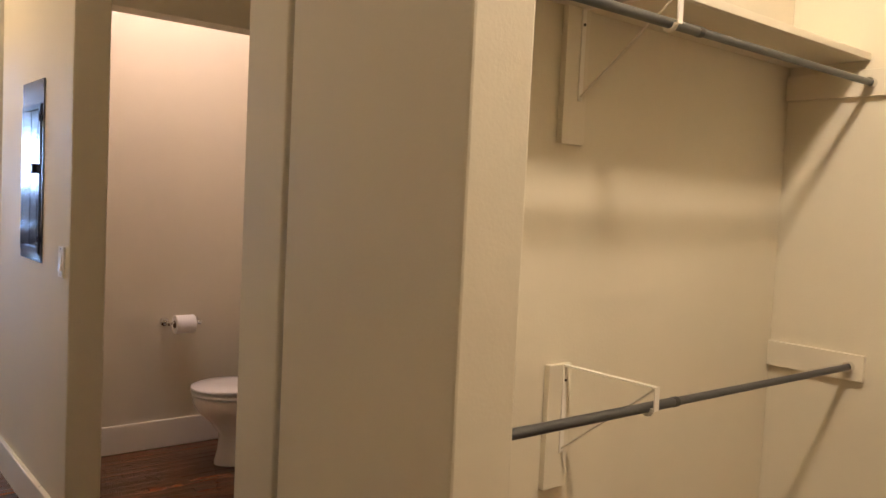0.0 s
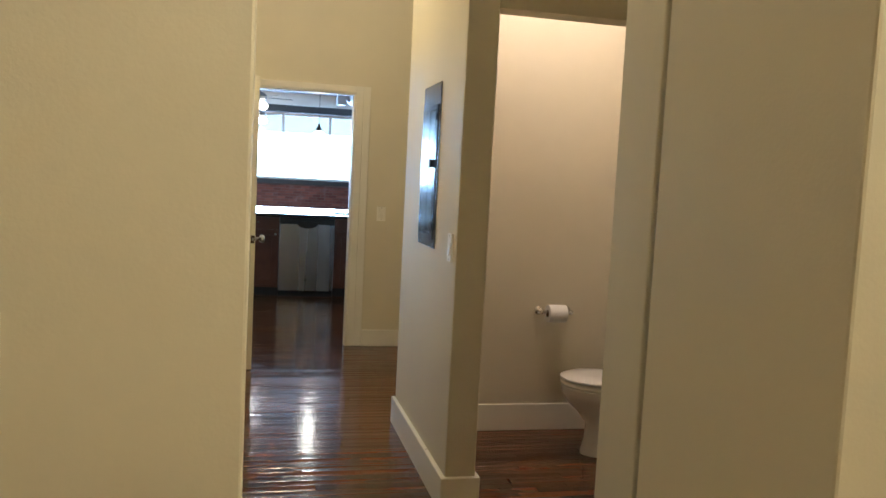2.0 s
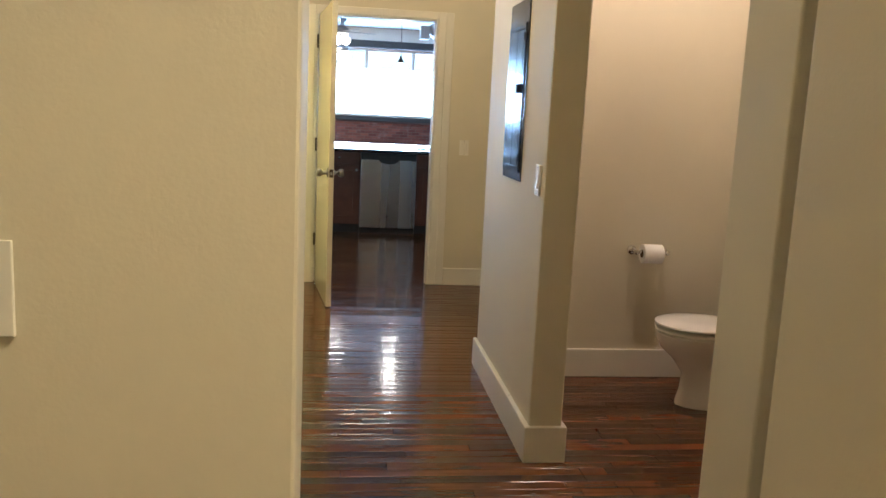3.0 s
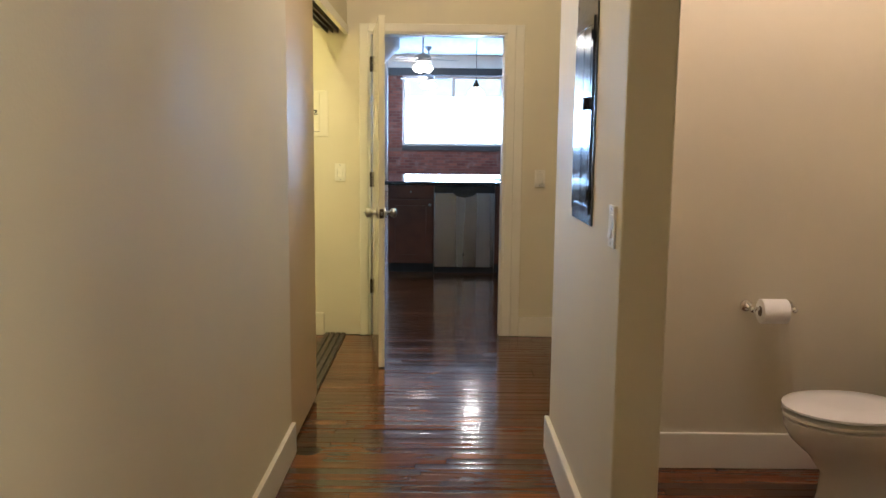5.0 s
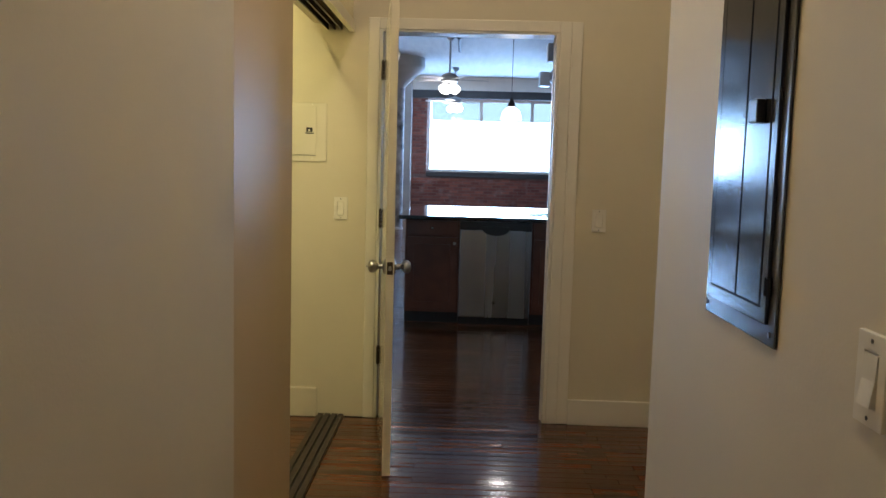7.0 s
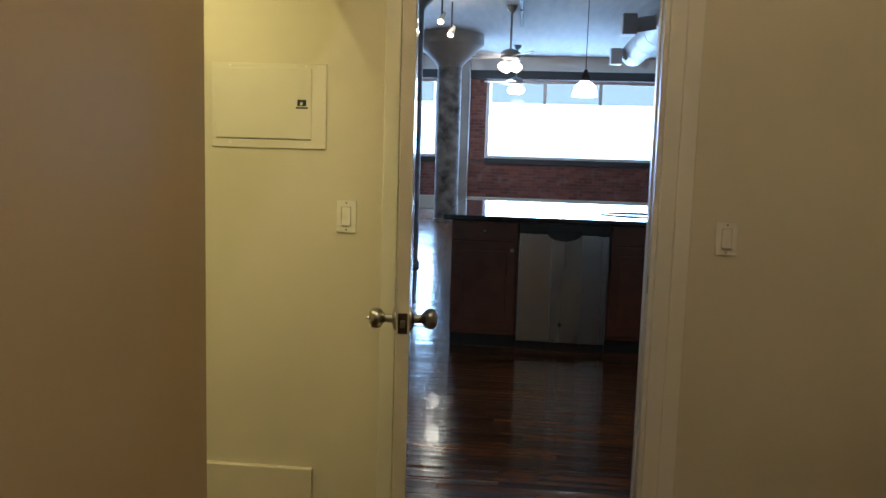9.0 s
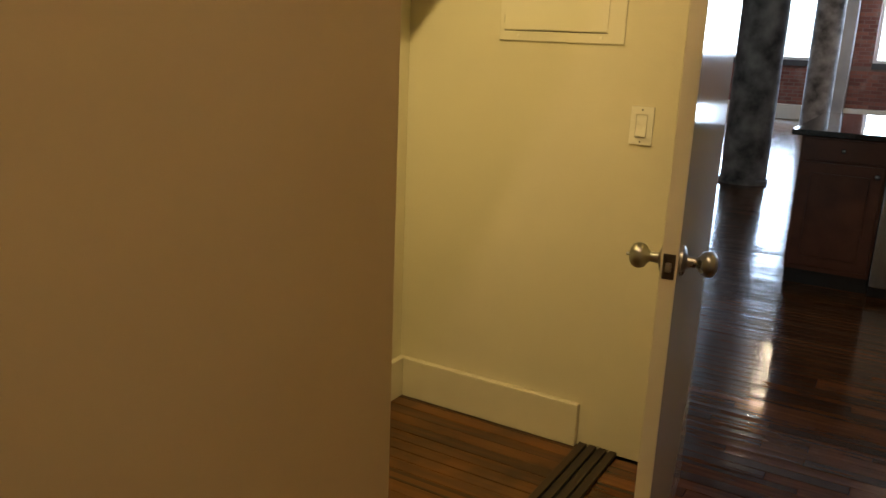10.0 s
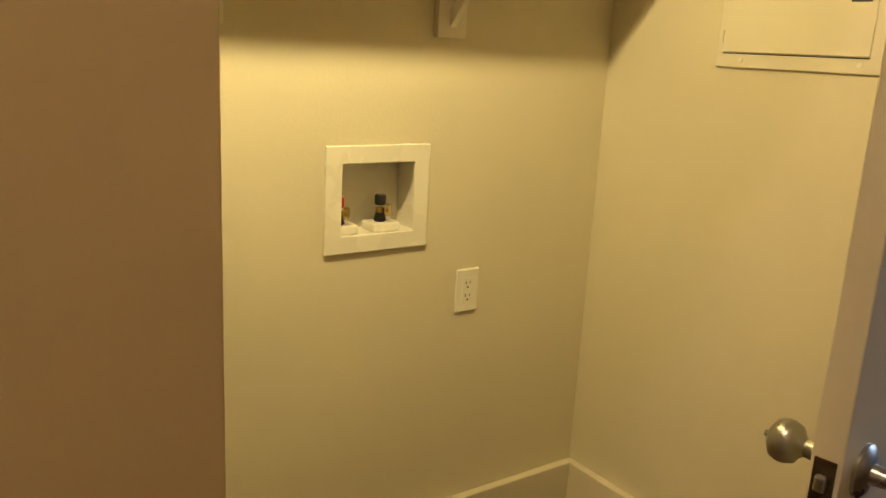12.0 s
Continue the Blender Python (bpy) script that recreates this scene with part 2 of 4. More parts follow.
OAK = wood_floor("varnished_strip_floor", (0.036, 0.0125, 0.0048), (0.170, 0.060, 0.020), 0.145, 0.40)
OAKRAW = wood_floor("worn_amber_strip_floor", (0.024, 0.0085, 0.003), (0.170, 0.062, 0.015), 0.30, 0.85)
GRIT = material("grey_brown_dust", (0.10, 0.075, 0.05), 0.95, vary=0.4, scale=60, bump=0.0)
GAP = material("dark_floor_joint", (0.010, 0.006, 0.004), 0.8, bump=0.0)
BRICK = brick_wall("old_red_brick")
MORTAR = material("grey_brick_mortar", (0.20, 0.135, 0.12), 0.95, vary=0.2, scale=5, fine=60, bump=0.3)


def single_brick(name):
    """Each brick has a tint of its own, with remnants of pale paint."""
    m = material(name, (0.24, 0.09, 0.07), 0.9, vary=0.12, scale=14, fine=70, bump=0.4, depth=0.004)
    nt = m.node_tree
    b = nt.nodes["Principled BSDF"]
    info, geo = nt.nodes.new("ShaderNodeObjectInfo"), nt.nodes.new("ShaderNodeNewGeometry")
    tint, pale = nt.nodes.new("ShaderNodeValToRGB"), nt.nodes.new("ShaderNodeTexNoise")
    for el, at, c in zip(tint.color_ramp.elements, (0.0, 1.0), ((0.15, 0.055, 0.048, 1), (0.29, 0.115, 0.085, 1))):
        el.position, el.color = at, c
    nt.links.new(info.outputs["Random"], tint.inputs["Fac"])
    pale.inputs["Scale"].default_value, pale.inputs["Detail"].default_value = 3.5, 7
    nt.links.new(geo.outputs["Position"], pale.inputs["Vector"])
    much, mix = nt.nodes.new("ShaderNodeMapRange"), nt.nodes.new("ShaderNodeMix")
    much.inputs["From Min"].default_value, much.inputs["From Max"].default_value, much.inputs["To Max"].default_value = 0.56, 0.80, 0.7
    mix.data_type = "RGBA"
    mix.inputs[7].default_value = (0.36, 0.32, 0.31, 1)
    nt.links.new(pale.outputs["Fac"], much.inputs["Value"])
    nt.links.new(much.outputs["Result"], mix.inputs[0])
    nt.links.new(tint.outputs["Color"], mix.inputs[6])
    nt.links.new(mix.outputs[2], b.inputs["Base Color"])
    return m


ONEBRICK = single_brick("worn_red_brick")
CLEAR, TINTED = pane_glass("clear_pane", (0.97, 0.98, 0.98)), pane_glass("tinted_pane", (0.44, 0.46, 0.455))
SKYGLOW = glow("bright_overcast_sky", (0.58, 0.80, 1.0), 8.0)
LAMPGLOW = glow("lit_opal_glass", (1.0, 0.93, 0.82), 10.0)


# ---- building helpers ----
def box(bm, lo, hi, bevel=0.0, seg=2):
    ret = bmesh.ops.create_cube(bm, size=1.0)
    vs = ret["verts"]
    for v in vs:
        v.co = Vector([(l + h) / 2 + c * (h - l) for l, h, c in zip(lo, hi, v.co)])
    if bevel:
        es = list({e for v in vs for e in v.link_edges})
        bmesh.ops.bevel(bm, geom=es, offset=bevel, segments=seg, profile=0.5, affect="EDGES")
    return bm


def frame_ring(axis, at, thick, lo, hi, ilo, ihi, bevel=0.0):
    """One flat frame: an outer rectangle with a rectangular opening; axis x or y is its normal."""
    bm = bmesh.new()

    def corner(u, v, d):
        return (d, u, v) if axis == "x" else (u, d, v)

    loops = []
    for d in (at, at + thick):
        for (u0, v0), (u1, v1) in ((lo, hi), (ilo, ihi)):
            loops.append([bm.verts.new(corner(u, v, d)) for u, v in ((u0, v0), (u1, v0), (u1, v1), (u0, v1))])
    o0, i0, o1, i1 = loops
    for k in range(4):
        j = (k + 1) % 4
        for quad in ((o0[k], o0[j], i0[j], i0[k]), (o1[k], i1[k], i1[j], o1[j]), (o0[k], o1[k], o1[j], o0[j]), (i0[k], i0[j], i1[j], i1[k])):
            bm.faces.new(quad)
    if bevel:
        bmesh.ops.recalc_face_normals(bm, faces=bm.faces)
        bmesh.ops.bevel(bm, geom=list(bm.edges), offset=bevel, segments=2, profile=0.5, affect="EDGES")
    return bm


def boxes(*spec, bevel=0.0):
    bm = bmesh.new()
    for lo, hi in spec:
        box(bm, lo, hi, bevel)
    return bm


def cyl(bm, a, b, r, r2=None, seg=20):
    a, b = Vector(a), Vector(b)
    m = Matrix.Translation((a + b) / 2) @ (b - a).to_track_quat("Z", "Y").to_matrix().to_4x4()
    bmesh.ops.create_cone(bm, cap_ends=True, segments=seg, radius1=r, radius2=r if r2 is None else r2, depth=(b - a).length, matrix=m)
    return bm


def ball(bm, c, r, squash=(1, 1, 1), seg=24):
    bmesh.ops.create_uvsphere(bm, u_segments=seg, v_segments=seg // 2, radius=r, matrix=Matrix.Translation(c) @ Matrix.Diagonal((*squash, 1)))
    return bm


def lathe(bm, profile, m=None, seg=28):
    """A body of revolution round z: profile of (radius, height)."""
    m = m or Matrix()
    rings = [[bm.verts.new(m @ Vector((r * math.cos(2 * math.pi * k / seg), r * math.sin(2 * math.pi * k / seg), z))) for k in range(seg)] for r, z in profile]
    for a, b in zip(rings, rings[1:]):
        for k in range(seg):
            bm.faces.new((a[k], a[(k + 1) % seg], b[(k + 1) % seg], b[k]))
    bm.faces.new(rings[0][::-1])
    bm.faces.new(rings[-1])
    return bm


def loft(bm, rings):
    """A skin over rings of equal counts, closed at both ends."""
    rs = [[bm.verts.new(p) for p in ring] for ring in rings]
    n = len(rs[0])
    for a, b in zip(rs, rs[1:]):
        for k in range(n):
            bm.faces.new((a[k], a[(k + 1) % n], b[(k + 1) % n], b[k]))
    bm.faces.new(rs[0][::-1])
    bm.faces.new(rs[-1])
    return bm


def mesh_object(name, bm, mat, smooth=False):
    bmesh.ops.recalc_face_normals(bm, faces=bm.faces)
    me = bpy.data.meshes.new(name)
    if smooth:
        for f in bm.faces:
            f.smooth = True
        for e in bm.edges:
            if len(e.link_faces) == 2 and e.calc_face_angle(0) > 0.7:
                e.smooth = False
    bm.to_mesh(me)
    bm.free()
    me.materials.append(mat)
    return new(name, me)


def part(name, bm, mat, parent, label="", smooth=False):
    ob = mesh_object(name, bm, mat, smooth)
    ob.parent = parent
    if parent.type == "EMPTY":
        ob.matrix_parent_inverse = Matrix.Translation(-parent.location)
    return tagged(ob, label) if label else ob


def thing(name, place, label, category, group="", kind=""):
    ob = new(name)
    ob.location = place
    ob.empty_display_size = 0.1
    return tagged(ob, label, category, group, kind)


def structure(name, bm, mat, label, category, smooth=False):
    return tagged(mesh_object(name, bm, mat, smooth), label, category, kind="structure")


# ---- walls, ceilings ----
WB = 0.006
structure("wall_right", boxes(((RIGHT, 4.81, 0), (1.21, 6.06, HALL_TOP)), bevel=WB), PAINT, "cream painted wall beside the toilet room", "wall")
structure("wall_toilet_back", boxes(((1.211, 5.87, 0), (2.70, 5.99, HALL_TOP))), PAINT, "cream painted wall behind the toilet paper holder", "wall")
structure("wall_toilet_header", boxes(((1.211, 4.81, 2.082), (2.56, 4.93, HALL_TOP))), PAINT, "cream painted header over the toilet room opening", "wall")
structure("wall_toilet_side", boxes(((2.56, 3.581, 0), (2.70, 5.869, HALL_TOP))), PAINT, "cream painted side wall of the toilet room", "wall")
structure("wall_bath_front", boxes(((1.185, 3.365, 0), (3.2, 3.58, HALL_TOP)), bevel=WB), PAINT, "cream painted wall beside the toilet room opening", "wall")
structure("wall_closet_side", boxes(((1.066, 2.55, 0), (1.20, 3.119, HALL_TOP)), bevel=WB), PAINT, "cream textured end wall of the open closet", "wall")
structure("wall_closet_back", boxes(((1.201, 3.12, 0), (3.2, 3.22, HALL_TOP))), PAINT, "cream painted back wall of the open closet", "wall")
structure("wall_closet_right", boxes(((3.075, -0.9, 0), (3.2, 3.119, HALL_TOP))), PAINT, "cream painted wall closing the closet", "wall")
structure("wall_switch", boxes(((-2.1, 3.0, 0), (0.268, 3.21, HALL_TOP)), bevel=WB), PAINT, "cream painted wall with a light switch", "wall")
structure("wall_dressing_west", boxes(((-2.22, -0.9, 0), (-2.101, 3.21, HALL_TOP))), PAINT, "cream painted wall of the dressing room", "wall")
structure("wall_dressing_south", boxes(((-2.22, -1.02, 0), (3.2, -0.901, HALL_TOP))), PAINT, "cream painted wall behind the dressing room", "wall")
# the hallway's left wall ends at the sliding doors; a lintel runs on over them
LB = -0.94                                  # back of the laundry closet
structure("wall_left", boxes(((LEFT - 0.2, 3.211, 0), (LEFT, 5.985, HALL_TOP)), ((LEFT - 0.2, 5.985, 2.06), (LEFT, END - 0.001, HALL_TOP))), PAINT,
          "cream painted hallway wall with a lintel over the laundry", "wall")
structure("wall_laundry_near", boxes(((LB, 5.80, 0), (LEFT - 0.201, 5.92, 2.3))), PAINT, "cream painted side wall of the laundry closet", "wall")
structure("wall_laundry_back", boxes(((LB - 0.12, 5.80, 0), (LB - 0.001, 7.282, 2.3)), ((LB - 0.12, 7.518, 0), (LB - 0.001, END - 0.001, 2.3)),
                                     ((LB - 0.12, 7.282, 0), (LB - 0.001, 7.518, 0.922)), ((LB - 0.12, 7.282, 1.102), (LB - 0.001, 7.518, 2.3))), PAINT,
          "cream painted back wall of the laundry closet", "wall")
DL, DR, DH, CW = 0.107, 1.025, 2.036, 0.057
structure("wall_end", boxes(((-1.12, END, 0), (DL, END + 0.13, HALL_TOP)), ((DR, END, 0), (2.56, END + 0.13, HALL_TOP)), ((DL, END, DH), (DR, END + 0.13, HALL_TOP))), PAINT,
          "cream painted wall at the end of the hallway", "wall")
structure("wall_alcove", boxes(((2.44, 5.991, 0), (2.56, END - 0.001, HALL_TOP))), PAINT, "cream painted wall of the side passage", "wall")
structure("ceiling", boxes(((-2.22, -1.02, HALL_TOP), (3.2, END + 0.13, HALL_TOP + 0.1))), CEILPAINT, "white painted hallway ceiling", "ceiling")
structure("ceiling_laundry", boxes(((LB - 0.12, 5.80, 2.3), (LEFT - 0.201, END - 0.001, 2.38))), CEILPAINT, "white painted laundry closet ceiling", "ceiling")
structure("ceiling_toilet", boxes(((1.211, 4.931, 3.1), (2.559, 5.869, 3.16))), CEILPAINT, "white painted toilet room ceiling", "ceiling")

# the loft beyond the door
LX0, LX1 = -9.0, 8.0
structure("wall_loft_side", boxes(((LX0 - 0.2, END, 0), (LX0, FAR + 0.4, LOFT_TOP))), BRICK, "old red brick side wall of the loft", "wall")
structure("wall_loft_east", boxes(((LX1, END, 0), (LX1 + 0.2, FAR + 0.4, LOFT_TOP))), BRICK, "old red brick far side wall of the loft", "wall")
structure("wall_loft_back", boxes(((LX0, END, 0), (-1.121, END + 0.13, LOFT_TOP)), ((2.561, END, 0), (LX1, END + 0.13, LOFT_TOP)), ((-1.121, END + 0.002, HALL_TOP + 0.1), (2.561, END + 0.128, LOFT_TOP))),
          PAINT, "cream painted partition on the loft side", "wall")
structure("ceiling_loft", boxes(((LX0 - 0.2, END, LOFT_TOP), (LX1 + 0.2, FAR + 0.4, LOFT_TOP + 0.2))), BOARDMARK, "board-marked grey concrete ceiling", "ceiling")
WZ0, WZ1 = 1.21, 3.03
# The third window is an addition and lies out of view.
WIN = [(-0.43, 3.54), (-5.6, -1.56), (4.7, 7.6)]
bm = bmesh.new()
box(bm, (LX0, FAR, 0), (LX1, FAR + 0.35, WZ0))
box(bm, (LX0, FAR, WZ1), (LX1, FAR + 0.35, LOFT_TOP))
edges = [LX0] + [v for w in sorted(WIN) for v in w] + [LX1]
for a, b in zip(edges[::2], edges[1::2]):
    box(bm, (a, FAR, WZ0), (b, FAR + 0.35, WZ1))
brick_face = structure("wall_windows", bm, BRICK, "old red brick wall under the loft windows", "wall")
structure("window_lintel", boxes(((LX0, FAR - 0.12, WZ1 + 0.0), (LX1, FAR - 0.001, WZ1 + 0.19))), BEAMM, "dark painted steel lintel over the windows", "beam")
# A pale band stands in for the bright ceiling running down to the beam.
structure("ceiling_band_standin", boxes(((LX0, FAR - 0.10, WZ1 + 0.1905), (LX1, FAR - 0.001, LOFT_TOP - 0.0005))), CEILPAINT, "pale band standing in for the bright ceiling above the beam", "trim")
for i, (a, b) in enumerate(WIN):
    w = tagged(mesh_object(f"window_{i + 1}", boxes(((a, FAR - 0.05, WZ0 - 0.12), (b, FAR + 0.30, WZ0))), BEAMM), "large factory window over a dark sill", "window", kind="structure")
    y0, y1, zt = FAR + 0.14, FAR + 0.20, 2.48
    part("window_frame", boxes(((a, y0, WZ0), (a + 0.07, y1, WZ1)), ((b - 0.07, y0, WZ0), (b, y1, WZ1)), ((a + 0.07, y0, WZ1 - 0.07), (b - 0.07, y1, WZ1)), ((a + 0.07, y0, WZ0), (b - 0.07, y1, WZ0 + 0.06))), WINFRAME, w)
    n = max(2, round((b - a) / 1.35))
    for k in range(n):
        p, q = a + 0.07 + (b - a - 0.14) * k / n, a + 0.07 + (b - a - 0.14) * (k + 1) / n
        if k:
            part("mullion", boxes(((p - 0.04, y0 + 0.005, zt), (p + 0.04, y1 - 0.005, WZ1 - 0.07))), WINFRAME, w)
        part("pane", boxes(((p + 0.04, FAR + 0.165, zt + 0.02), (q - 0.04, FAR + 0.175, WZ1 - 0.07))), TINTED, w, "grey tinted upper pane").visible_shadow = False
    part("pane", boxes(((a + 0.07, FAR + 0.165, WZ0 + 0.06), (b - 0.07, FAR + 0.175, zt))), CLEAR, w, "bright clear lower pane").visible_shadow = False
structure("backdrop", boxes(((-40, 70.0, -8), (40, 70.2, 40))), SKYGLOW, "bright overcast sky outside the windows", "sky")
structure("radiator_ledge", boxes(((LX0, FAR - 0.18, 0), (LX1, FAR - 0.001, 0.30)), bevel=0.01), TRIM, "white boxed ledge along the brick wall", "trim")
structure("pilaster", boxes(((-1.11, FAR - 0.30, 0.0), (-0.80, FAR - 0.002, LOFT_TOP)), bevel=0.02), CONCRETE, "grey concrete pilaster against the brick wall", "pilaster")

# ---- baseboards, casing, jambs ----
BH, BT = 0.155, 0.020


def baseboard(name, lo, hi, label="white painted baseboard", mat=TRIM):
    structure(name, boxes((lo, hi), bevel=0.003), mat, label, "baseboard")


bm = bmesh.new()
corners = ((RIGHT - BT, 6.075), (RIGHT - BT, 4.792), (1.228, 4.792), (1.228, 5.869), (1.2105, 5.869), (1.2105, 4.8095), (RIGHT - 0.0005, 4.8095), (RIGHT - 0.0005, 6.075))
foot, rim = [[bm.verts.new((x, y, z)) for x, y in corners] for z in (0.0, BH - 0.01)]
for k in range(8):
    bm.faces.new((foot[k], foot[(k + 1) % 8], rim[(k + 1) % 8], rim[k]))
bm.faces.new(rim)
bm.faces.new(foot[::-1])
bmesh.ops.bevel(bm, geom=[e for e in bm.edges if all(v.co.z > 0.1 for v in e.verts)] + [e for e in bm.edges if abs(e.verts[0].co.z - e.verts[1].co.z) > 0.1], offset=0.004, segments=2, profile=0.5, affect="EDGES")
structure("baseboard", bm, TRIM, "white painted baseboard wrapped round the wall's end", "baseboard")
baseboard("baseboard", (1.229, 5.852, 0), (2.559, 5.8695, BH - 0.005), "white painted baseboard behind the toilet")
baseboard("baseboard", (1.14, END - BT, 0), (2.439, END - 0.0005, BH - 0.02), "white painted baseboard beside the door casing")
baseboard("baseboard", (LB + 0.0265, END - 0.026, 0), (-0.198, END - 0.0005, BH), "cream painted baseboard cut short at the door track", CREAMWOOD)
baseboard("baseboard", (LB + 0.0005, 5.921, 0), (LB + 0.026, END - 0.0005, BH), "cream painted baseboard along the laundry wall", CREAMWOOD)
baseboard("baseboard", (LEFT + 0.0005, 3.23, 0), (LEFT + BT, 5.985, BH - 0.02), "white painted baseboard along the hallway")
baseboard("baseboard", (1.201, 3.102, 0), (3.074, 3.1195, BH - 0.02), "white painted baseboard in the closet")
baseboard("baseboard", (DR + CW + 0.0005, END - 0.011, 0), (1.1395, END - 0.0005, DH + CW), "cream painted flat board beside the door casing")
CY = END - 0.016
structure("door_casing", boxes(((DR, CY, 0), (DR + CW, END - 0.0005, DH + CW)), ((DL - CW, CY, 0), (DL, END - 0.0005, DH + CW)), ((DL, CY, DH), (DR, END - 0.0005, DH + CW)), bevel=0.004),
          TRIM, "white painted door casing", "trim")
structure("door_jamb", boxes(((DR - 0.018, END - 0.01, 0), (DR - 0.0005, END + 0.133, DH - 0.0005)), ((DL + 0.0005, END - 0.01, 0), (DL + 0.018, END + 0.133, DH - 0.0005)), ((DL + 0.018, END - 0.01, DH - 0.012), (DR - 0.018, END + 0.133, DH - 0.0005)),
                              ((DR - 0.024, END + 0.045, 0), (DR - 0.018, END + 0.08, DH - 0.018)), ((DL + 0.018, END + 0.045, 0), (DL + 0.030, END + 0.08, DH - 0.018)), bevel=0.002), TRIM, "white painted door jamb with a stop", "trim")
structure("trim_strike", boxes(((DR - 0.0195, END + 0.0, 0.88), (DR - 0.0185, END + 0.03, 0.945))), NICKEL, "nickel strike plate on the jamb", "trim")

# ---- the open door, swung a little past the wall's square ----
X0, X1, Y0, Y1, Z0, Z1 = 0.240, 0.275, 7.283, 8.093, 0.008, 2.022
SWING = Matrix.Translation((0.2575, Y0, 0)) @ Matrix.Rotation(radians(7.4), 4, "Z") @ Matrix.Translation((-0.2575, -Y0, 0))


def swung(bm):
    bmesh.ops.transform(bm, matrix=SWING, verts=bm.verts)
    return bm


door = tagged(mesh_object("door_1", swung(boxes(((X0, Y0, Z0), (X1, Y1, Z1)), bevel=0.002)), DOORPAINT), "white painted flush door standing wide open", "door", kind="structure")
KZ = 0.914
plate = part("latch_plate", swung(boxes(((X0 + 0.005, Y0 - 0.0025, KZ - 0.027), (X1 - 0.005, Y0 + 0.001, KZ + 0.027)), bevel=0.001)), LATCHM, door, "worn bronze latch plate")
part("latch_bolt", swung(boxes(((X0 + 0.011, Y0 - 0.012, KZ - 0.010), (X1 - 0.011, Y0 - 0.002, KZ + 0.010)), bevel=0.003)), NICKEL, plate)
for s, xs in ((1, X1), (-1, X0)):
    bm = bmesh.new()
    m = Matrix.Translation((xs, Y0 + 0.065, KZ)) @ Matrix.Rotation(radians(90 * s), 4, "Y")
    lathe(bm, [(0.033, 0.0), (0.033, 0.004), (0.028, 0.008), (0.013, 0.012), (0.011, 0.030), (0.016, 0.036), (0.024, 0.041), (0.0275, 0.050), (0.0280, 0.058), (0.025, 0.067), (0.016, 0.073), (0.004, 0.075)], m)
    part("door_knob", swung(bm), NICKEL, door, "round satin nickel door knob", smooth=True)
part("privacy_pin", swung(cyl(bmesh.new(), (X0 - 0.0745, Y0 + 0.065, KZ), (X0 - 0.082, Y0 + 0.065, KZ), 0.004, seg=10)), NICKEL, door)
HX, HY = DL + 0.0195, END - 0.019            # the hinges' pins stand before the jamb's edge
for z in (0.345, 1.07, 1.83):
    bm = bmesh.new()
    for k in range(5):
        cyl(bm, (HX, HY, z - 0.045 + 0.018 * k), (HX, HY, z - 0.0285 + 0.018 * k), 0.0075, seg=12)
    for q in (z - 0.047, z + 0.047):
        ball(bm, (HX, HY, q), 0.0055, seg=10)
    h = part("hinge", bm, LATCHM, door, "dark bronze butt hinge", smooth=True)
    part("leaf", boxes(((DL + 0.0185, HY + 0.003, z - 0.044), (DL + 0.0205, END + 0.026, z + 0.044))), NICKEL, h, "bright steel hinge leaf")

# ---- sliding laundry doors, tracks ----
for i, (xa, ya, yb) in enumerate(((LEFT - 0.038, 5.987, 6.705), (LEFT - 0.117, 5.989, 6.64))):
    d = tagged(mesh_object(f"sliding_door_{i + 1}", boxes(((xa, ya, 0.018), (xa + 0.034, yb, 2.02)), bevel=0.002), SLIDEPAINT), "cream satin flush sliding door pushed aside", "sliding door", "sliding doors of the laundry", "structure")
trk = thing("floor_track", (LEFT - 0.08, 7.0, 0.0), "bronze floor track with dark grooves for sliding doors", "door track", kind="structure")
part("track_base", boxes(((-0.188, 5.987, 0.0), (-0.052, END - 0.004, 0.004))), BLACK, trk)
for x, wide in ((-0.174, 0.0135), (-0.138, 0.0135), (-0.101, 0.014), (-0.065, 0.0128)):
    part("track_rail", boxes(((x - wide, 5.987, 0.0035), (x + wide, END - 0.004, 0.014)), bevel=0.002), TRACKM, trk)
ht = thing("head_track", (LEFT - 0.1, 7.0, 2.03), "dark twin head track under the laundry lintel", "door track", kind="structure")
for x in (-0.090, -0.125, -0.160):
    part("track_rail", boxes(((x - 0.003, 5.987, 2.028), (x + 0.003, END - 0.003, 2.0595))), TRACKM, ht)
part("track_plate", boxes(((-0.165, 5.987, 2.054), (-0.086, END - 0.003, 2.0597))), BLACK, ht)
structure("trim_lintel", boxes(((LEFT - 0.018, 5.987, 2.02), (LEFT + 0.010, END - 0.002, 2.075)), bevel=0.003), TRIM, "white painted fascia over the sliding doors", "trim")


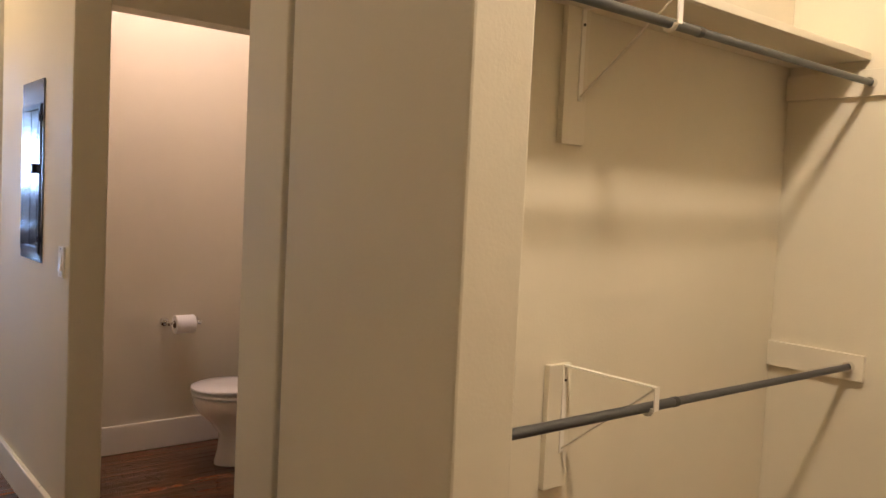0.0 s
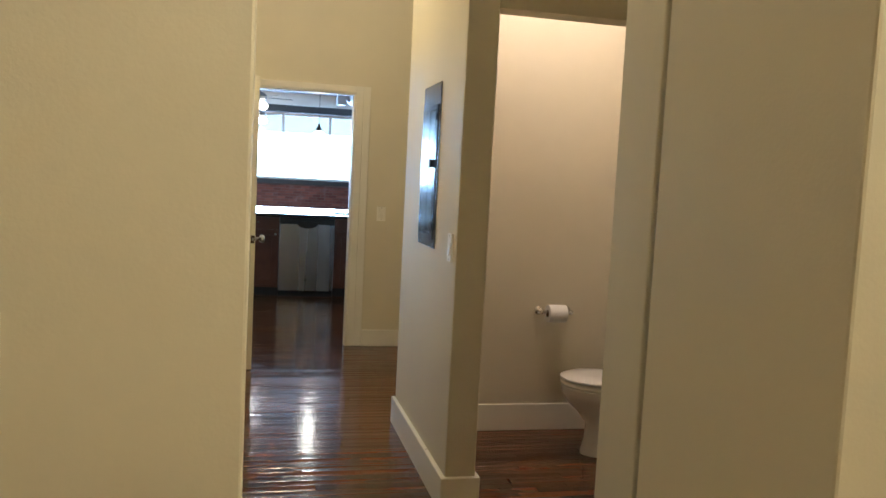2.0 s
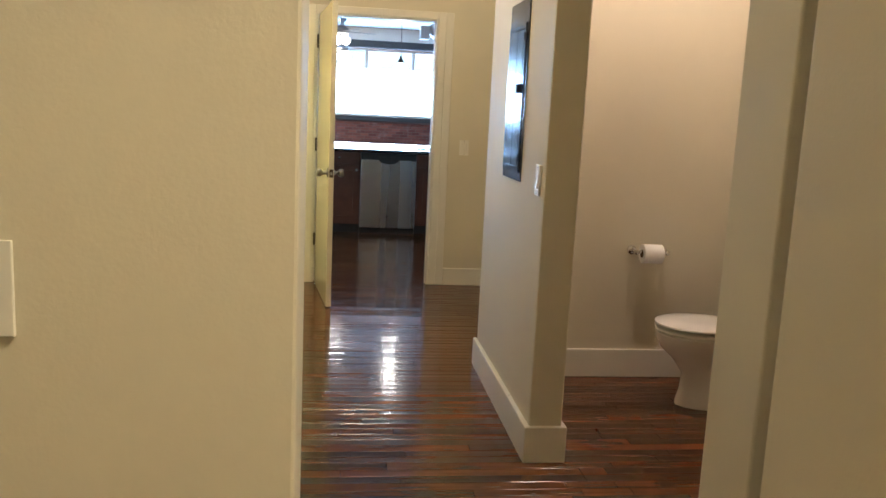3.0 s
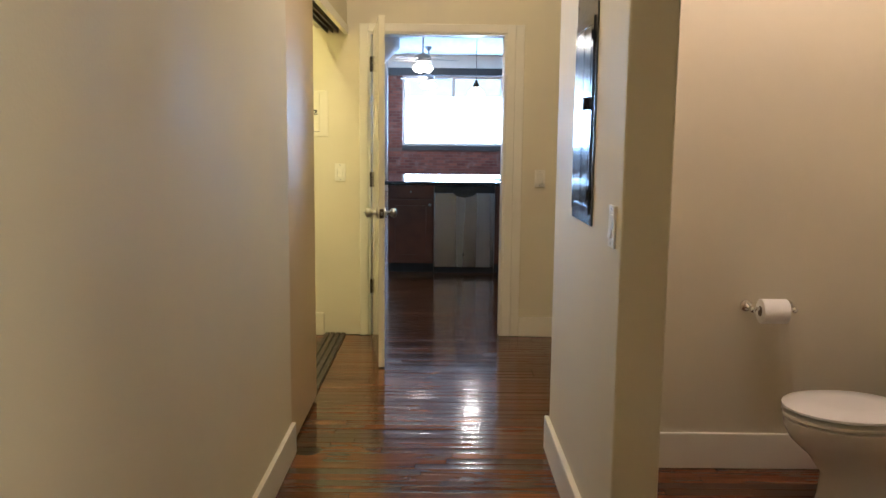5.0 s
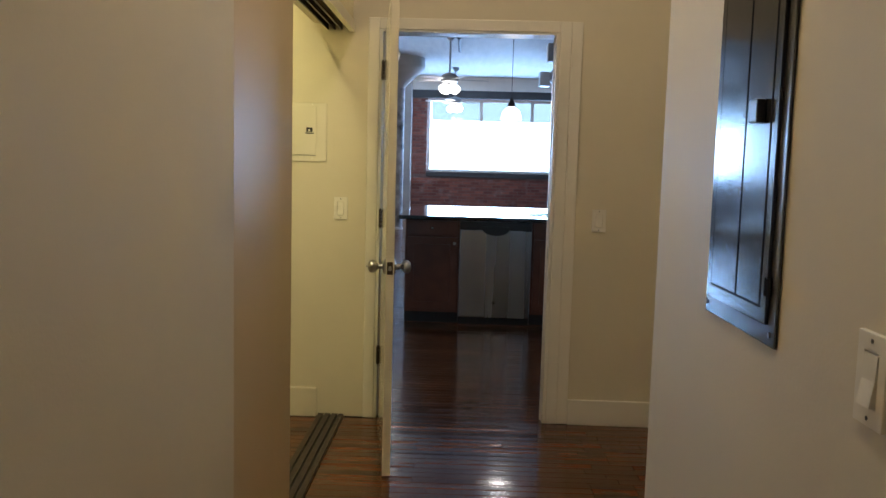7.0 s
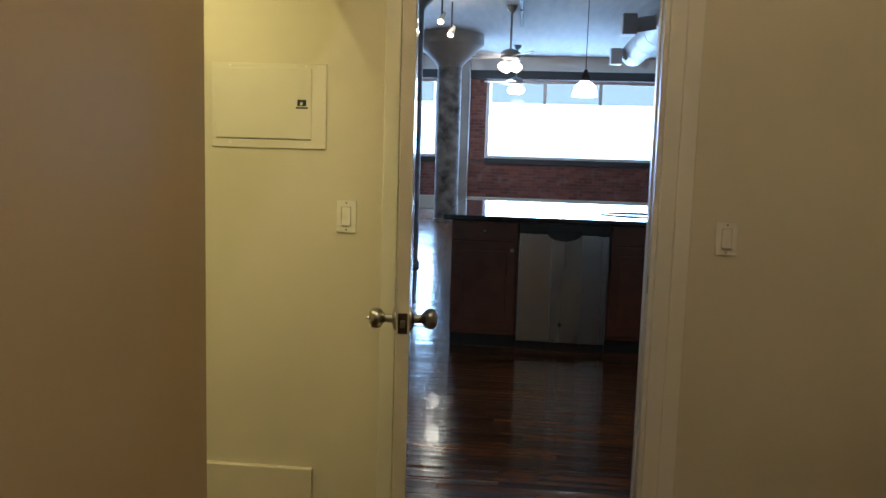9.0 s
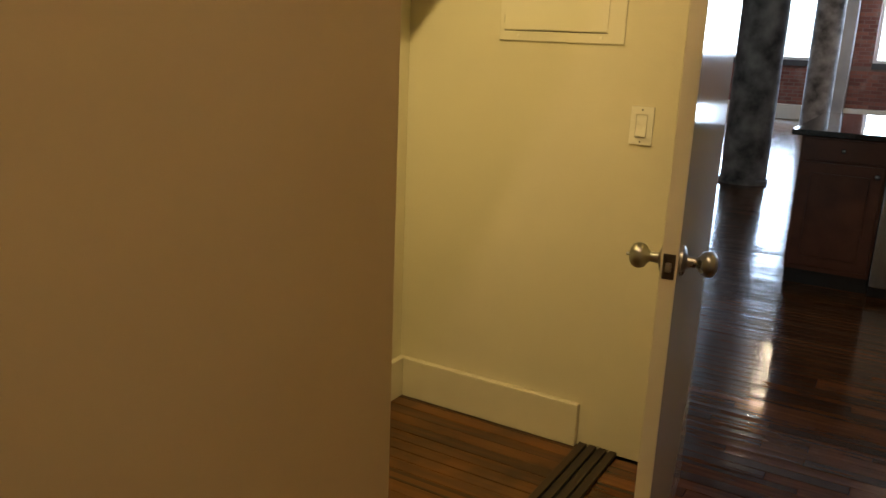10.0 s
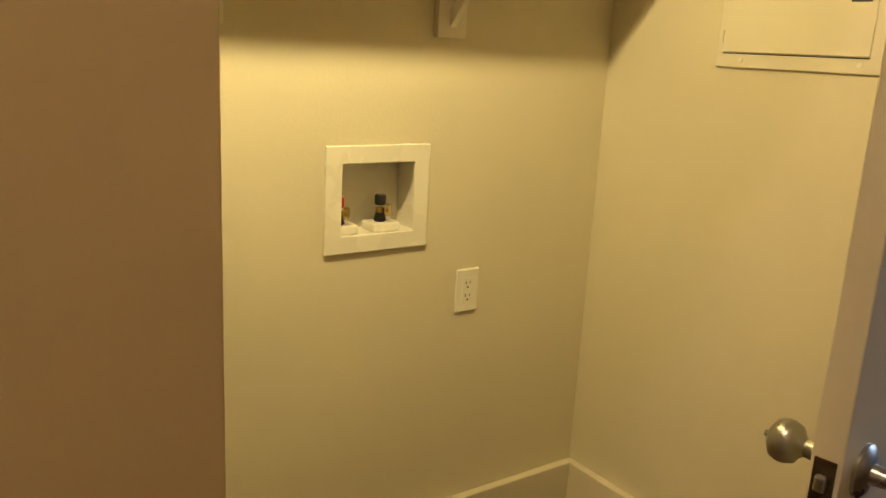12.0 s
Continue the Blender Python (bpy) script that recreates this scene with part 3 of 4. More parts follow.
# ---- switches and outlets ----
def switch(at, axis, w=0.072, h=0.117, label="white rocker light switch on the wall", rot=0):
    """A decorator switch facing -y; turned round z for other walls."""
    t = thing("light_switch", (0, 0, 0), label, "light switch", "light switches")
    part("plate", frame_ring("y", -0.008, 0.008, (-w / 2, -h / 2), (w / 2, h / 2), (-0.0178, -0.0345), (0.0178, 0.0345), 0.0012), PLASTIC, t)
    part("rocker_frame", boxes(((-0.0176, -0.003, -0.0343), (0.0176, -0.001, 0.0343))), CREAMPANEL, t)
    bm = bmesh.new()
    loft(bm, [[Vector((x, y, z)) for y, z in ((-0.0025, -0.0325), (-0.015, -0.0325), (-0.010, 0.0), (-0.0085, 0.0325), (-0.0025, 0.0325))] for x in (-0.0160, 0.0160)])
    part("rocker", bm, PLASTIC, t)
    for z in (-h * 0.415, h * 0.415):
        bm = bmesh.new()
        cyl(bm, (0, -0.0088, z), (0, -0.005, z), 0.003, seg=10)
        part("screw", bm, ZINC, t)
    t.matrix_basis = pose(*at, 0, 0, axis)
    return t


switch((1.263, END, 1.088), 0, label="white rocker light switch beside the door casing")
switch((-0.082, END, 1.116), 0, label="white rocker light switch in the laundry light")
switch((RIGHT, 4.905, 1.10), -90, label="white rocker light switch at the toilet room corner")
switch((-0.152, 3.0, 1.071), 0, 0.086, 0.132, label="oversized white rocker light switch")


# ---- grey breaker panel on the hallway wall ----
def breaker_panel():
    x, ya, yb, za, zb = RIGHT, 5.218, 5.592, 1.066, 1.826
    t = thing("breaker_panel", (x, (ya + yb) / 2, za), "dark grey steel electrical panel set in the wall", "electrical panel")
    part("trim_plate", boxes(((x - 0.006, ya, za), (x - 0.0005, yb, zb)), bevel=0.002), TRIMSTEEL, t, "mid grey flat trim plate")
    part("recess_frame", frame_ring("x", x - 0.012, 0.007, (ya + 0.03, za + 0.035), (yb - 0.02, zb - 0.10), (ya + 0.055, za + 0.06), (yb - 0.045, zb - 0.125), 0.001), DARKSTEEL, t)
    d = part("panel_door", boxes(((x - 0.013, ya + 0.058, za + 0.063), (x - 0.007, ya + 0.175, zb - 0.128)), ((x - 0.013, ya + 0.180, za + 0.063), (x - 0.007, yb - 0.048, zb - 0.128)), bevel=0.002), DARKSTEEL, t, "two folded leaves of dark grey steel")
    part("latch", boxes(((x - 0.028, ya + 0.085, za + 0.37), (x - 0.0125, ya + 0.125, za + 0.41)), bevel=0.003), BLACK, d, "black plastic latch")
    for z in (za + 0.10, zb - 0.16):
        bm = bmesh.new()
        cyl(bm, (x - 0.014, ya + 0.022, z - 0.015), (x - 0.014, ya + 0.022, z + 0.015), 0.007, seg=10)
        part("hinge_pin", bm, DARKSTEEL, t)
    for y in (ya + 0.02, yb - 0.015):
        for z in (za + 0.02, zb - 0.03):
            bm = bmesh.new()
            cyl(bm, (x - 0.0085, y, z), (x - 0.005, y, z), 0.005, seg=10)
            part("screw", bm, ZINC, t)


breaker_panel()


# ---- cream load centre in the laundry ----
def load_centre():
    y, xa, xb, za, zb = END, -0.586, -0.160, 1.354, 1.656
    t = thing("load_centre", ((xa + xb) / 2, y, za), "cream painted electrical panel with a small window", "electrical panel")
    part("cover", boxes(((xa, y - 0.008, za), (xb, y - 0.0005, zb)), bevel=0.003), CREAMPANEL, t)
    d = part("panel_door", boxes(((xa + 0.018, y - 0.012, za + 0.035), (xb - 0.055, y - 0.007, zb - 0.018)), bevel=0.0015), CREAMPANEL, t)
    part("breaker_window", boxes(((xb - 0.105, y - 0.0135, za + 0.152), (xb - 0.073, y - 0.0115, za + 0.175))), BLACK, d, "dark opening with a breaker")
    part("breaker_toggle", boxes(((xb - 0.094, y - 0.018, za + 0.155), (xb - 0.086, y - 0.013, za + 0.166)), bevel=0.001), PLASTIC, d)
    part("breaker_label", boxes(((xb - 0.111, y - 0.0128, za + 0.143), (xb - 0.067, y - 0.0115, za + 0.149))), TRIMSTEEL, d)
    part("seam", boxes(((xa + 0.018, y - 0.0088, za + 0.031), (xb - 0.055, y - 0.0075, za + 0.0328))), BLACK, t)
    for x in (xa + 0.07, xb - 0.075):
        for z in (za + 0.018, zb - 0.009):
            bm = bmesh.new()
            cyl(bm, (x, y - 0.0105, z), (x, y - 0.007, z), 0.005, seg=10)
            part("screw", bm, WHITEMETAL, t)
    for z in (za + 0.07, zb - 0.09):
        part("hinge", boxes(((xa + 0.013, y - 0.0125, z - 0.014), (xa + 0.0175, y - 0.0075, z + 0.014))), CREAMPANEL, t)


load_centre()

# ---- laundry shelf on wooden brackets ----
SZ = 1.66
SH = thing("laundry_shelf", (LB, 7.0, SZ), "white painted wooden shelf in the laundry", "shelf")
part("board", boxes(((LB + 0.001, 5.93, SZ), (-0.67, END - 0.001, SZ + 0.02)), bevel=0.002), TRIM, SH)
part("cleat", boxes(((LB + 0.001, END - 0.02, SZ - 0.07), (-0.70, END - 0.0008, SZ - 0.001))), TRIM, SH)
for y in (6.40, 6.99, 7.578):
    b = part("bracket", boxes(((LB + 0.0005, y - 0.04, 1.386), (LB + 0.019, y + 0.04, SZ - 0.0005)), bevel=0.002), TRIM, SH, "white painted bracket block")
    bm = bmesh.new()
    loft(bm, [[Vector((LB + 0.0195, yy, 1.41)), Vector((LB + 0.0195, yy, 1.45)), Vector((-0.73, yy, SZ - 0.0007)), Vector((-0.695, yy, SZ - 0.0007))] for yy in (y - 0.008, y + 0.008)])
    part("brace", bm, TRIM, b)


# ---- washing machine outlet box ----
def outlet_box():
    x, ya, yb, za, zb = LB, 7.262, 7.540, 0.888, 1.139
    t = thing("washer_outlet_box", (x, (ya + yb) / 2, za), "white recessed washing machine supply box with valves", "outlet box")
    i = 0.042
    part("flange", frame_ring("x", x + 0.0005, 0.009, (ya, za), (yb, zb), (ya + i, za + i), (yb - i, zb - i), 0.0025), PLASTIC, t)
    a, b, c, d = ya + 0.02, yb - 0.02, za + 0.032, zb - 0.036
    part("liner", boxes(((x - 0.10, a, c), (x - 0.096, b, d)), ((x - 0.096, a, c), (x, a + 0.004, d)), ((x - 0.096, b - 0.004, c), (x, b, d)), ((x - 0.096, a + 0.004, c), (x, b - 0.004, c + 0.004)), ((x - 0.096, a + 0.004, d - 0.004), (x, b - 0.004, d))), PLASTIC, t)
    for y, mat, lab in ((ya + 0.064, RED, "red handled brass valve"), (yb - 0.10, BLACK, "black capped brass valve")):
        v = part("valve", cyl(bmesh.new(), (x - 0.05, y, c + 0.028), (x - 0.05, y, c + 0.06), 0.011), BRASS, t, lab, smooth=True)
        bm = boxes(((x - 0.08, y - 0.035, c + 0.004), (x - 0.02, y + 0.04, c + 0.026)), bevel=0.004)
        part("valve_seat", bm, PLASTIC, v)
        bm = bmesh.new()
        lathe(bm, [(0.014, 0.0), (0.016, 0.003), (0.012, 0.018), (0.010, 0.026)], Matrix.Translation((x - 0.05, y, c + 0.026)))
        part("collar", bm, BLACK, v, smooth=True)
        bm = bmesh.new()
        lathe(bm, [(0.012, 0.0), (0.014, 0.004), (0.014, 0.022), (0.011, 0.026)], Matrix.Translation((x - 0.05, y, c + 0.066)))
        part("cap", bm, mat, v, smooth=True)
        bm = bmesh.new()
        cyl(bm, (x - 0.036, y + 0.010, c + 0.055), (x - 0.030, y + 0.016, c + 0.055), 0.015)
        part("handle", bm, BRASS, v, "round brass handle", smooth=True)


outlet_box()


def power_outlet(at, axis):
    t = thing("power_outlet", (0, 0, 0), "white double power outlet under the supply box", "power outlet")
    part("plate", boxes(((-0.036, -0.006, -0.058), (0.036, 0, 0.058)), bevel=0.003), PLASTIC, t)
    part("face", boxes(((-0.017, -0.0085, -0.034), (0.017, -0.005, 0.034)), bevel=0.002), PLASTIC, t)
    for z in (-0.017, 0.017):
        for a, w, h, dz in ((-0.0065, 0.0022, 0.008, 0.004), (0.0065, 0.0022, 0.0065, 0.004), (0.0, 0.0045, 0.0045, -0.008)):
            part("slot", boxes(((a - w / 2, -0.0092, z + dz - h / 2), (a + w / 2, -0.0082, z + dz + h / 2))), BLACK, t)
    for z in (-0.048, 0.048):
        bm = bmesh.new()
        cyl(bm, (0, -0.0075, z), (0, -0.005, z), 0.003, seg=10)
        part("screw", bm, WHITEMETAL, t)
    t.matrix_basis = pose(*at, 0, 0, axis)


power_outlet((LB, 7.678, 0.754), 90)

# ---- toilet paper holder, toilet ----
TX, TY, TZ = 1.917, 5.87, 0.684
h = thing("paper_holder", (TX, TY, TZ), "chrome toilet paper holder on the wall", "paper holder")
for s in (-1, 1):
    at = Matrix.Translation((TX + s * 0.083, TY - 0.0005, TZ)) @ Matrix.Rotation(radians(90), 4, "X")
    p = part("post", lathe(bmesh.new(), [(0.010, 0.011), (0.0085, 0.022), (0.0085, 0.052), (0.012, 0.060), (0.0135, 0.070), (0.012, 0.080), (0.006, 0.085)], at), CHROME, h, smooth=True)
    part("foot", lathe(bmesh.new(), [(0.025, 0.0), (0.025, 0.004), (0.021, 0.009), (0.010, 0.012)], at), CHROME, p, smooth=True)
bm = bmesh.new()
cyl(bm, (TX - 0.075, TY - 0.07, TZ), (TX + 0.075, TY - 0.07, TZ), 0.009)
part("spindle", bm, CHROME, h, smooth=True)
r = thing("toilet_roll", (TX, TY - 0.07, TZ), "white toilet paper roll on a chrome spindle", "toilet paper")
m = Matrix.Translation((TX - 0.052, TY - 0.07, TZ - 0.008)) @ Matrix.Rotation(radians(90), 4, "Y")
bm = bmesh.new()
seg = 32
prof = [(0.021, 0.0), (0.047, 0.0), (0.049, 0.002), (0.049, 0.102), (0.047, 0.104), (0.021, 0.104)]
rings = [[bm.verts.new(m @ Vector((q * math.cos(2 * math.pi * k / seg), q * math.sin(2 * math.pi * k / seg), z))) for k in range(seg)] for q, z in prof]
for a, b in zip(rings, rings[1:] + rings[:1]):
    for k in range(seg):
        bm.faces.new((a[k], a[(k + 1) % seg], b[(k + 1) % seg], b[k]))
part("roll", bm, PAPER, r, smooth=True)
bm = bmesh.new()
cyl(bm, (TX - 0.0535, TY - 0.07, TZ - 0.008), (TX + 0.0535, TY - 0.07, TZ - 0.008), 0.0205)
part("core", bm, CARD, r, "brown cardboard core", smooth=True)


def oval(cx, cy, a, b, z, front=1.0, n=40):
    """A closed egg outline; the front end points to -x."""
    pts = []
    for k in range(n):
        c, s = math.cos(2 * math.pi * k / n), math.sin(2 * math.pi * k / n)
        pts.append(Vector((cx + (a * front if c < 0 else a) * c, cy + b * s, z)))
    return pts


def toilet(x0, y):
    """x0: the tip of the seat; the tank stands against the wall at +x."""
    t = thing("toilet", (x0 + 0.35, y, 0), "white porcelain toilet with its lid closed", "toilet")
    cx = x0 + 0.225
    K = 0.98  # a low bowl
    bm = bmesh.new()
    loft(bm, [oval(cx + 0.10, y, 0.20, 0.105, 0.0), oval(cx + 0.10, y, 0.20, 0.105, 0.02), oval(cx + 0.10, y, 0.185, 0.092, 0.08), oval(cx + 0.10, y, 0.18, 0.09, 0.16),
              oval(cx + 0.07, y, 0.20, 0.11, 0.23), oval(cx + 0.03, y, 0.225, 0.155, 0.29), oval(cx + 0.01, y, 0.228, 0.178, 0.335), oval(cx + 0.005, y, 0.226, 0.182, 0.365), oval(cx + 0.005, y, 0.215, 0.172, 0.372)])
    bmesh.ops.scale(bm, vec=(1, 1, K), verts=bm.verts)
    part("bowl", bm, PORCELAIN, t, smooth=True)
    bm = bmesh.new()
    loft(bm, [oval(cx + 0.003, y, 0.222, 0.180, 0.3735), oval(cx + 0.003, y, 0.229, 0.186, 0.379), oval(cx + 0.003, y, 0.229, 0.186, 0.388), oval(cx + 0.003, y, 0.222, 0.180, 0.392)])
    bmesh.ops.scale(bm, vec=(1, 1, K), verts=bm.verts)
    seat = part("seat", bm, PORCELAIN, t, smooth=True)
    bm = bmesh.new()
    loft(bm, [oval(cx + 0.003, y, 0.224, 0.181, 0.402), oval(cx + 0.003, y, 0.231, 0.188, 0.407), oval(cx + 0.003, y, 0.230, 0.187, 0.415), oval(cx + 0.003, y, 0.20, 0.158, 0.424), oval(cx + 0.003, y, 0.10, 0.08, 0.428)])
    bmesh.ops.scale(bm, vec=(1, 1, K), verts=bm.verts)
    part("lid", bm, PORCELAIN, t, smooth=True)
    for yy in (y - 0.1, y + 0.1):
        part("bumper", boxes(((cx + 0.12, yy - 0.01, 0.3915 * K), (cx + 0.14, yy + 0.01, 0.4025 * K))), PLASTIC, t)
    part("pedestal", boxes(((cx + 0.15, y - 0.10, 0.0), (x0 + 0.70, y + 0.10, 0.355)), bevel=0.03), PORCELAIN, t, smooth=True)
    tank = part("tank", boxes(((x0 + 0.50, y - 0.22, 0.356), (x0 + 0.70, y + 0.22, 0.72)), bevel=0.02), PORCELAIN, t, smooth=True)
    part("tank_lid", boxes(((x0 + 0.49, y - 0.23, 0.721), (x0 + 0.71, y + 0.23, 0.755)), bevel=0.012), PORCELAIN, tank, smooth=True)


toilet(1.835, 5.45)

# ---- open closet: shelf, rods, brackets ----
BY, RY = 3.12, 2.82                          # back wall, rods


def closet_rod(z, name_label):
    t = thing("closet_rod", (1.2, RY, z), name_label, "closet rod", "closet rods")
    for a, b, q in ((1.2005, 2.055, 0.0130), (2.055, 3.05, 0.0112)):
        bm = bmesh.new()
        cyl(bm, (a, RY, z), (b, RY, z), q, seg=24)
        part("tube", bm, ZINC, t, smooth=True)
    bm = bmesh.new()
    cyl(bm, (2.045, RY, z), (2.062, RY, z), 0.0138, seg=24)
    part("tube_end", bm, BLACK, t, "dark crimped end of the wider tube", smooth=True)
    bm = bmesh.new()
    cyl(bm, (3.03, RY, z), (3.0565, RY, z), 0.017, seg=24)
    part("end_cap", bm, CHROME, t, "bright metal end socket", smooth=True)
    return t


closet_rod(1.864, "grey metal closet rod under the shelf")
closet_rod(0.910, "grey metal lower closet rod")
SHELF = 1.943
s = thing("closet_shelf", (2.1, 2.99, SHELF), "cream painted wooden closet shelf", "shelf")
part("board", boxes(((1.201, 2.8505, SHELF), (3.074, 3.1195, SHELF + 0.02)), bevel=0.002), CREAMWOOD, s)
part("front_lip", boxes(((1.201, 2.837, SHELF), (3.074, 2.850, SHELF + 0.024)), bevel=0.002), CREAMWOOD, s, "cream painted front edge of the shelf")


def rod_bracket(x, ztop, zblock, zrod, label):
    """A sheet steel shelf bracket with a diagonal stay and a hook for the rod."""
    t = thing("rod_bracket", (x, BY, ztop - 0.3), label, "bracket", "closet brackets")
    part("backing_block", boxes(((x - 0.045, BY - 0.02, zblock), (x + 0.045, BY - 0.0005, ztop)), bevel=0.002), CREAMWOOD, t, "cream painted wooden backing block")
    part("upright", boxes(((x + 0.008, BY - 0.024, ztop - 0.25), (x + 0.024, BY - 0.0205, ztop - 0.004))), WHITEMETAL, t)
    part("arm", boxes(((x + 0.008, 2.790, ztop - 0.006), (x + 0.024, BY - 0.0206, ztop - 0.0005)), bevel=0.001), WHITEMETAL, t)
    bm = bmesh.new()
    cyl(bm, (x + 0.016, BY - 0.024, ztop - 0.238), (x + 0.016, 2.80, ztop - 0.008), 0.0032, seg=10)
    # Darker cream than the arm: shade under the arm is put into the colour.
    part("stay", bm, CREAMPANEL, t, smooth=True)
    part("hook", boxes(((x + 0.007, 2.791, zrod - 0.004), (x + 0.025, 2.795, ztop - 0.0065))), WHITEMETAL, t)
    bm = bmesh.new()
    for k in range(9):
        a0, a1 = math.pi * (1.0 + k / 9), math.pi * (1.0 + (k + 1) / 9)
        cyl(bm, (x + 0.016, RY + 0.017 * math.cos(a0), zrod + 0.017 * math.sin(a0)), (x + 0.016, RY + 0.017 * math.cos(a1), zrod + 0.017 * math.sin(a1)), 0.0065, seg=8)
    part("rod_cradle", bm, WHITEMETAL, t, "white rod cradle", smooth=True)
    bm = bmesh.new()
    cyl(bm, (x + 0.016, BY - 0.0265, ztop - 0.045), (x + 0.016, BY - 0.0235, ztop - 0.045), 0.004, seg=10)
    part("screw", bm, BLACK, t)


rod_bracket(1.915, SHELF - 0.0005, 1.573, 1.864, "white steel shelf bracket under the closet shelf")
rod_bracket(1.921, 0.968, 0.618, 0.910, "white steel bracket holding the lower rod")
for z in (0.908, 1.868):
    c = thing("rod_cleat", (3.075, 2.95, z), "cream painted wooden cleat holding the rod end", "cleat", "closet cleats")
    part("board", boxes(((3.056, 2.775, z - 0.046), (3.0745, 3.1185, z + 0.044)), bevel=0.002), CREAMWOOD, c)


# ---- kitchen island ----
KY = 10.775


def cabinet(xa, xb, drawer=True):
    t = thing("base_cabinet", ((xa + xb) / 2, KY + 0.3, 0), "cherry stained wooden base cabinet", "cabinet", "kitchen island cabinets")
    part("body", boxes(((xa, KY, 0.10), (xb, KY + 0.60, 0.893))), CHERRY, t)
    part("toe_kick", boxes(((xa, KY + 0.06, 0), (xb, KY + 0.55, 0.0995))), BLACK, t)
    z1 = 0.757 if drawer else 0.885
    for name, za, zb in (("door", 0.13, z1 - 0.01), ("drawer_front", z1 + 0.005, 0.885))[:2 if drawer else 1]:
        d = part(name, boxes(((xa + 0.015, KY - 0.018, za), (xb - 0.015, KY - 0.001, zb)), bevel=0.003), CHERRY, t)
        if name == "door":
            part("raised_panel", boxes(((xa + 0.075, KY - 0.024, za + 0.06), (xb - 0.075, KY - 0.0175, zb - 0.06)), bevel=0.005), CHERRY, d)
        kx, kz = ((xb - 0.04, zb - 0.05) if name == "door" else ((xa + xb) / 2, (za + zb) / 2))
        bm = bmesh.new()
        ball(bm, (kx, KY - 0.036, kz), 0.014)
        cyl(bm, (kx, KY - 0.03, kz), (kx, KY - 0.017, kz), 0.006, seg=12)
        part("knob", bm, NICKEL, d, "small round nickel knob", smooth=True)


cabinet(0.068, 0.528)
cabinet(1.146, 1.85)
cabinet(1.851, 2.6)
dw = thing("dishwasher", (0.837, KY + 0.3, 0), "stainless steel dishwasher built into the island", "dishwasher")
part("tub", boxes(((0.532, KY + 0.02, 0.07), (1.142, KY + 0.60, 0.892))), BLACK, dw)
part("door", boxes(((0.534, KY - 0.022, 0.066), (1.140, KY + 0.019, 0.815)), bevel=0.006), STEEL, dw, "stainless steel door")
ctl = part("control_panel", boxes(((0.534, KY - 0.024, 0.818), (1.140, KY + 0.019, 0.890)), bevel=0.004), BLACK, dw, "black control panel")
bm = bmesh.new()
loft(bm, [[Vector((0.837 + q * c, yy, 0.820 - 0.047 * (1 - c * c) ** 0.5)) for c in [k / 8 - 1 for k in range(17)]] + [Vector((0.837 + q, yy, 0.85)), Vector((0.837 - q, yy, 0.85))] for q, yy in ((0.105, KY - 0.034), (0.115, KY - 0.0225))])
part("handle_scoop", bm, BLACK, ctl, "curved black handle lip")
bm = bmesh.new()
cyl(bm, (0.832, KY - 0.0245, 0.195), (0.832, KY - 0.0215, 0.195), 0.014, seg=16)
part("badge", bm, BLACK, dw, "small round badge")
part("toe_panel", boxes(((0.534, KY + 0.03, 0.0), (1.140, KY + 0.05, 0.0655))), BLACK, dw)
CT = thing("countertop", (1.3, 11.5, 0.9), "polished black granite island worktop", "worktop")
part("slab", boxes(((0.01, KY - 0.035, 0.8935), (2.65, 12.5, 0.928)), bevel=0.006), GRANITE, CT)
part("backing", boxes(((0.068, KY + 0.601, 0.0), (2.6, 12.2, 0.893))), CHERRY, CT, "cherry stained island core")
sk = thing("sink", (1.42, 11.3, 0.93), "stainless steel drop-in sink in the worktop", "sink")
bm = bmesh.new()
loft(bm, [oval(1.42, 11.3, 0.30, 0.22, 0.9282), oval(1.42, 11.3, 0.30, 0.22, 0.935), oval(1.42, 11.3, 0.265, 0.185, 0.937), oval(1.42, 11.3, 0.255, 0.175, 0.930)])
part("rim", bm, STEEL, sk, smooth=True)

# ---- pendant, fans, columns, ducts of the loft ----
PX, PY, PZ = 0.955, 11.2, 1.775
pd = thing("pendant_lamp", (PX, PY, PZ), "opal glass pendant lamp over the island", "pendant lamp")
bm = bmesh.new()
lathe(bm, [(0.088, PZ), (0.090, PZ + 0.015), (0.074, PZ + 0.075), (0.036, PZ + 0.108), (0.03, PZ + 0.112)], Matrix.Translation((PX, PY, 0)))
part("shade", bm, LAMPGLOW, pd, "lit opal glass shade", smooth=True)
bm = bmesh.new()
lathe(bm, [(0.034, PZ + 0.1125), (0.032, PZ + 0.14), (0.016, PZ + 0.165), (0.012, PZ + 0.19)], Matrix.Translation((PX, PY, 0)))
part("socket_cap", bm, FANM, pd, smooth=True)
part("stem", cyl(bmesh.new(), (PX, PY, PZ + 0.18), (PX, PY, LOFT_TOP - 0.03), 0.003, seg=8), FANM, pd)
part("canopy", cyl(bmesh.new(), (PX, PY, LOFT_TOP - 0.03), (PX, PY, LOFT_TOP - 0.0005), 0.05), FANM, pd)


